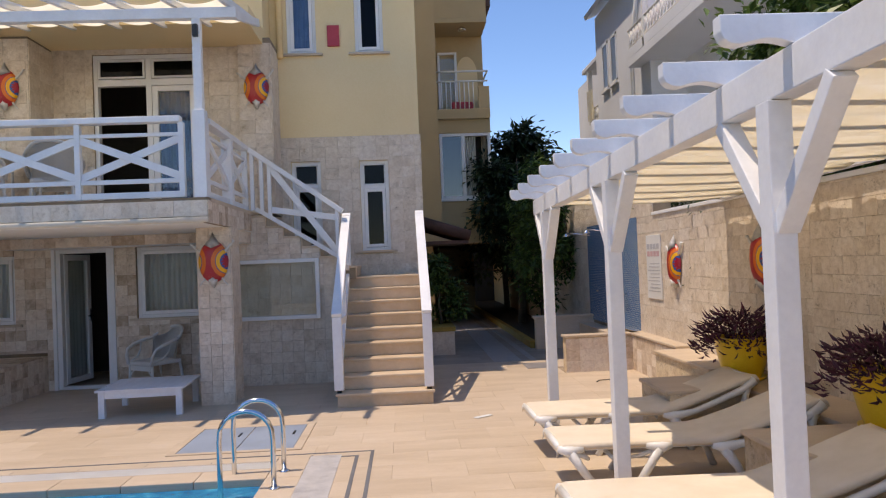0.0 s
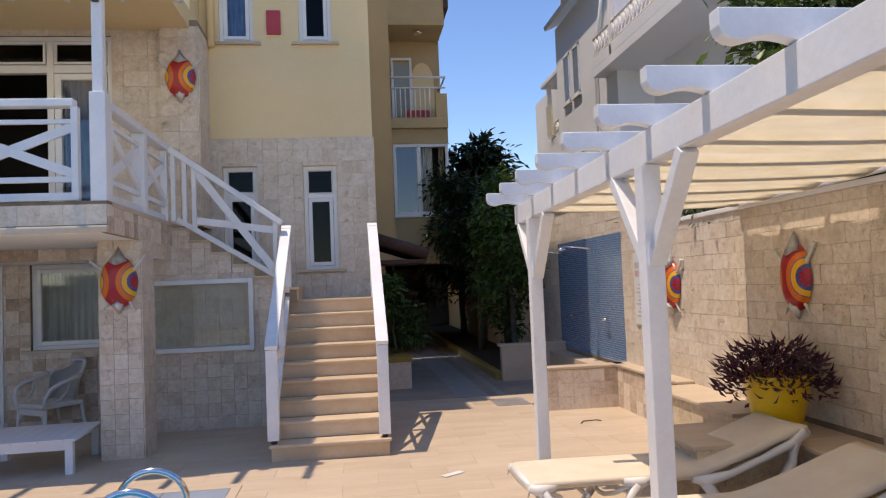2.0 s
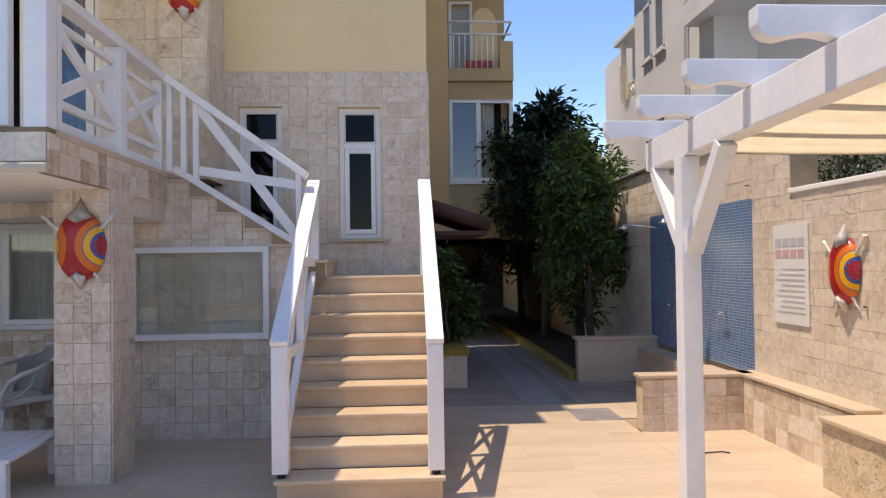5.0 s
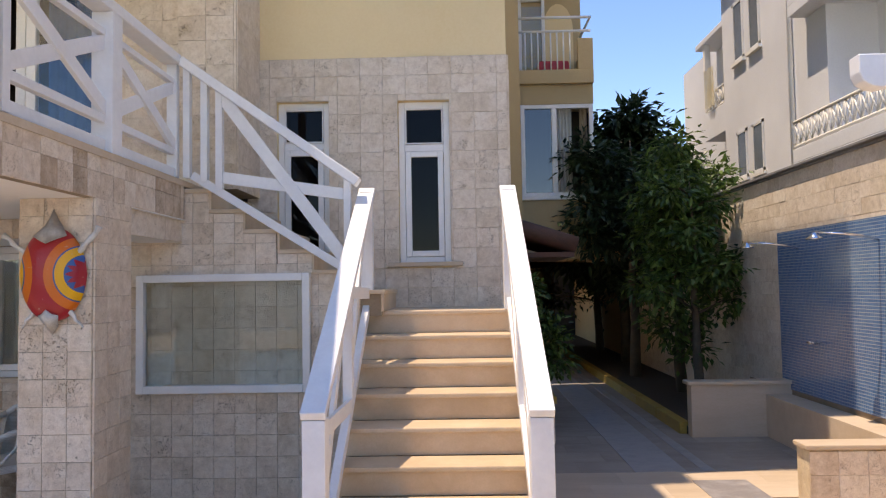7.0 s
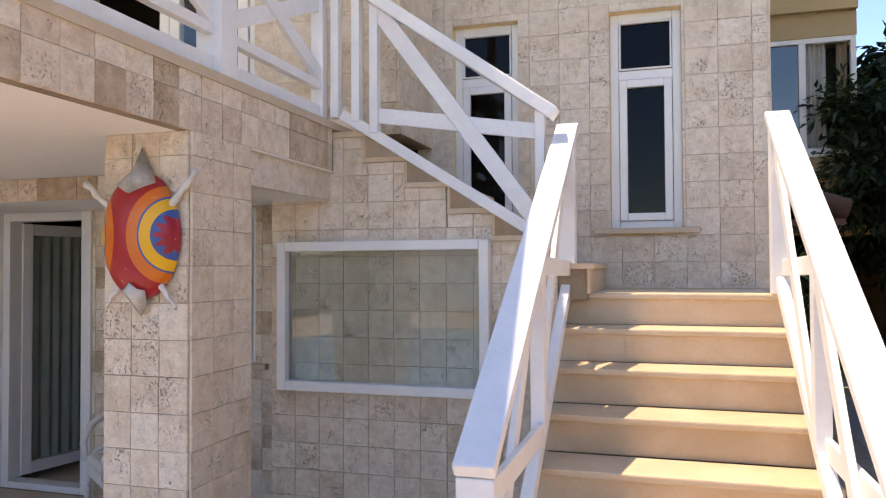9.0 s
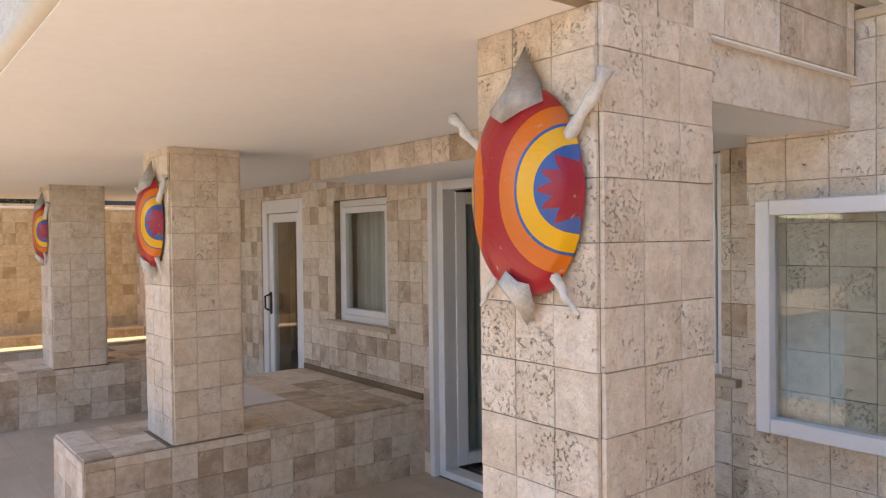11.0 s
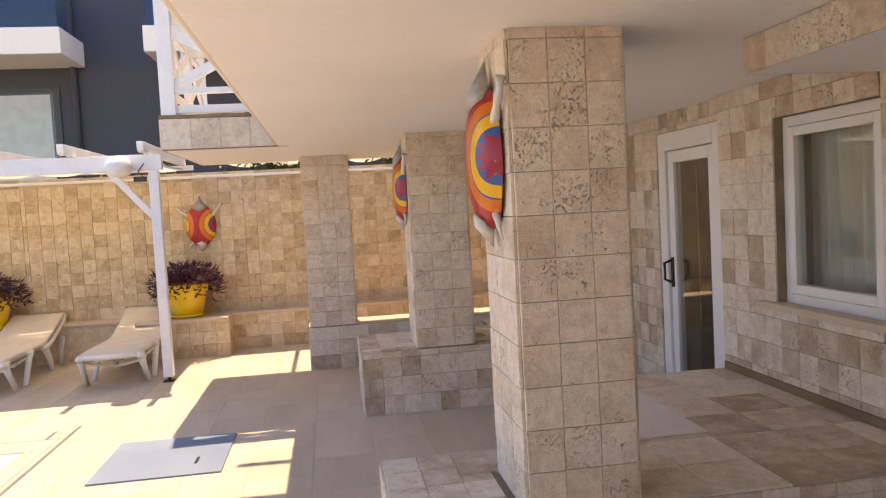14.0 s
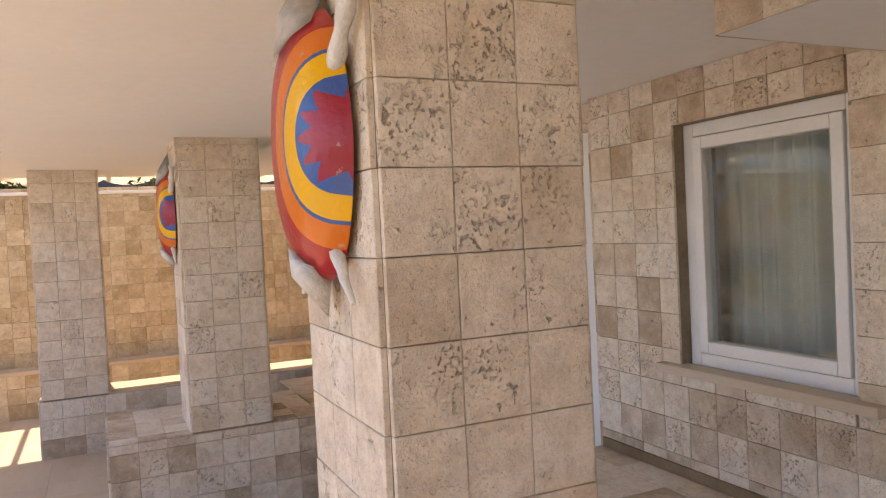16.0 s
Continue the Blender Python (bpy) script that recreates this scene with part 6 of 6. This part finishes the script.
tiles(wall_door, (-12.2, BACK + 0.06, 0), (1, 0, 0), UP, 5.3, SOFFIT, (TILE, TILE), TRAV, [(4.30, 0, 5.20, 2.06)], joined_name="wall_tiles")
tiles(drop_beam, (-5.35, 11.85, 2.06), (1, 0, 0), UP, 3.05, 0.138, (TILE, 0.138), TRAV)
tiles(drop_beam, (-5.35, 12.59, 2.06), (0, -1, 0), UP, 0.74, 0.138, (TILE, 0.138), TRAV)
tiles(side_beam, (-2.03, 11.24, 2.03), (0, 1, 0), UP, 0.90, 0.166, (0.3, 0.166), TRAV_PALE)
skirt = solid("baseboard", box((-6.88, BACK - 0.028, 0.513), (-5.1, BACK - 0.013, 0.56), 0.003), BROWN_TRIM, "brown marble skirting along the platform", "skirting", "structure")
stair_holes = [(x - 0.03 + 2.40, (FLIGHT[i - 1][1] if i else LAND) - 0.03, 1.9, 3.0) for i, (x, z) in enumerate(FLIGHT)]
tiles(wall_stair, (-2.40, 12.15, 0), (1, 0, 0), UP, 1.70, FLOOR2 - 0.04, (0.155, 0.155), TRAV_EVEN, stair_holes)
tiles(pier, (-2.40, 12.598, 0), (0, -1, 0), UP, 0.196, 2.2, (TILE, TILE), TRAV)
# balcony edges
tiles(fascia, (-5.6, 9.80, 2.275), (1, 0, 0), UP, 3.6, 0.18, (0.19, 0.18), TRAV_PALE)
tiles(fascia, (-9.05, 9.80, 2.275), (1, 0, 0), UP, 3.45, 0.18, (0.19, 0.18), TRAV_PALE)
tiles(fascia, (-2.0, 9.80, 2.2), (0, 1, 0), UP, 2.3, 0.255, (TILE, TILE), TRAV)
tiles(fascia, (-9.06, 8.87, 2.205), (0, 1, 0), UP, 1.0, 0.25, (0.24, 0.25), TRAV_PALE)
tiles(fascia, (-11.0, 8.87, 2.205), (1, 0, 0), UP, 1.94, 0.25, (0.24, 0.25), TRAV_PALE)
edge_line = solid("balcony_seam", joined(box((-9.1, 9.793, 2.458), (-1.992, 9.81, 2.486)), box((-2.0, 9.80, 2.455), (-1.99, 12.15, 2.486)), box((-9.06, 8.86, 2.458), (-9.045, 9.80, 2.486))), BROWN_TRIM,
                  "dark strip along the balcony edge", "trim", "structure")
# upper walls
tiles(wall_upper, (-5.35, BACK, FLOOR2), (1, 0, 0), UP, 3.15, 2.53, (0.3, 0.2), TRAV_PALE, [(1.01, 0.02, 2.56, 2.45)])
tiles(pilaster, (-2.19, 12.52, FLOOR2), (1, 0, 0), UP, 0.47, 2.55, (0.225, 0.2), TRAV_PALE)
tiles(pilaster, (-1.72, 12.52, FLOOR2), (0, 1, 0), UP, 0.65, 2.55, (0.3, 0.2), TRAV_PALE)
tiles(pil_left, (-5.55, 11.9, FLOOR2), (1, 0, 0), UP, 0.63, 2.5, (0.3, 0.2), TRAV_PALE)
tiles(pil_left, (-4.92, 11.9, FLOOR2), (0, 1, 0), UP, 0.7, 2.5, (0.3, 0.2), TRAV_PALE)
fh = [(a - X1, b - 0.04 - LAND, c - X1, d - LAND) for a, b, c, d in fac_holes[:2]]
tiles(facade, (X1, FRONT, LAND), (1, 0, 0), UP, 0.47 - X1, 3.7 - LAND, (0.2, 0.17), TRAV_PALE, fh, gap=0.0012, proud=0.02, edge=0.002)
tiles(side_wall, (0.47, FRONT, 0), (0, 1, 0), UP, 3.0, 3.7, (0.2, 0.17), TRAV_PALE, proud=0.02, joined_name="side_tiles")
# garden wall courses
tiles(garden_wall, (RW, 16.0, 0.5), (0, -1, 0), UP, 3.9, 2.32, (0.3, 0.145), TRAV_PALE, [(0.95, 0.0, 3.9, 1.7)], bond=0.5)
tiles(garden_wall, (RW, 12.1, 0.5), (0, -1, 0), UP, 4.6, 1.68, (0.3, 0.145), TRAV_PALE, bond=0.5)
tiles(garden_wall, (RW, 12.1, 2.18), (0, -1, 0), UP, 0.7, 0.64, (0.3, 0.145), TRAV_PALE, bond=0.5)
tiles(garden_wall, (RW, 7.5, 0.42), (0, -1, 0), UP, 9.0, 1.76, (0.3, 0.145), TRAV_PALE, bond=0.5, joined_name="far_courses")
tiles(garden_wall, (RW, 22.0, 0.0), (0, -1, 0), UP, 6.0, 2.82, (0.3, 0.145), TRAV_PALE, bond=0.5, joined_name="far_courses")
tiles(bench, (2.42, 11.98, 0.0), (1, 0, 0), UP, 1.0, 0.49, (0.2, 0.163), TRAV)
tiles(bench, (3.4, 11.98, 0.0), (0, -1, 0), UP, 1.78, 0.49, (0.2, 0.163), TRAV)
# end wall
tiles(end_wall, (EW, 6.6, 0.45), (0, 1, 0), UP, 3.6, 1.75, (TILE, TILE), TRAV_WARM)
tiles(end_wall, (EW, 10.2, 0.45), (0, 1, 0), UP, 2.5, 1.75, (TILE, TILE), TRAV_WARM, joined_name="end_tiles")
tiles(end_wall, (EW, -2.0, 0.45), (0, 1, 0), UP, 8.6, 1.75, (TILE, TILE), TRAV_WARM, joined_name="end_tiles")
tiles(end_bench, (-11.6, 7.9, 0), (0, 1, 0), UP, 1.05, 0.42, (TILE, TILE), TRAV_WARM)
tiles(end_bench, (-11.6, 8.95, 0), (-1, 0, 0), UP, 0.35, 0.42, (TILE, TILE), TRAV_WARM)
tiles(end_bench, (-11.95, 8.95, 0), (0, 1, 0), UP, 3.6, 0.42, (TILE, TILE), TRAV_WARM)
# paving
pav_holes = [(POOL[0] - 0.3, -10, POOL[2] + 0.3, POOL[3] + 0.64)]
S = (0.6, 0.4)


def pave(x0, y0, x1, y1, joined_name="", holes=(), material=PAVING):
    return tiles(ground, (x0, y0, -0.012), (1, 0, 0), (0, 1, 0), x1 - x0, y1 - y0, S, material, [(a - x0, b - y0, c - x0, d - y0) for a, b, c, d in pav_holes + list(holes)], "paving_slab",
                 0.0012, 0.014, 0.001, 0.5, joined_name, 0.25)


pave(-9.6, 8.0, 2.4, 12.6, holes=[(-5.84, 10.36, -5.11, 12.6), (-6.9, 11.24, -5.1, 12.6), (-9.2, 10.39, -8.39, 12.6), (-2.45, 12.15, 0.46, 12.6), (-0.68, 10.18, 0.44, 12.6)])
pave(2.4, 8.0, 3.4, 12.0, "paving_rest")
pave(-12.0, 8.0, -9.6, 12.6, "paving_rest")
pave(-12.0, -8.0, 3.4, 8.0, "paving_rest")
pave(0.47, 12.6, 3.58, 13.4, "paving_rest")
# Slabs past the house's shadow edge, with that shade in their colour.
pave(0.47, 13.4, 3.58, 30.0, "path_slabs", [(2.5, 14.85, 3.6, 30)], SHADED_PATH)
pave(-6.5, 12.9, -3.0, 16.8, "room_floor")
# Flat pale slab, standing 10 mm above the platform tiles.
inset = solid("platform_patch", box((-6.72, 11.45, 0.5), (-5.74, 11.85, 0.522), 0.002), plain("pale_platform_patch", (0.68, 0.64, 0.62), (0.80, 0.77, 0.75), 0.35, 4.0, 40.0, 0.05), "flat pale slab on the platform", "slab", "structure")
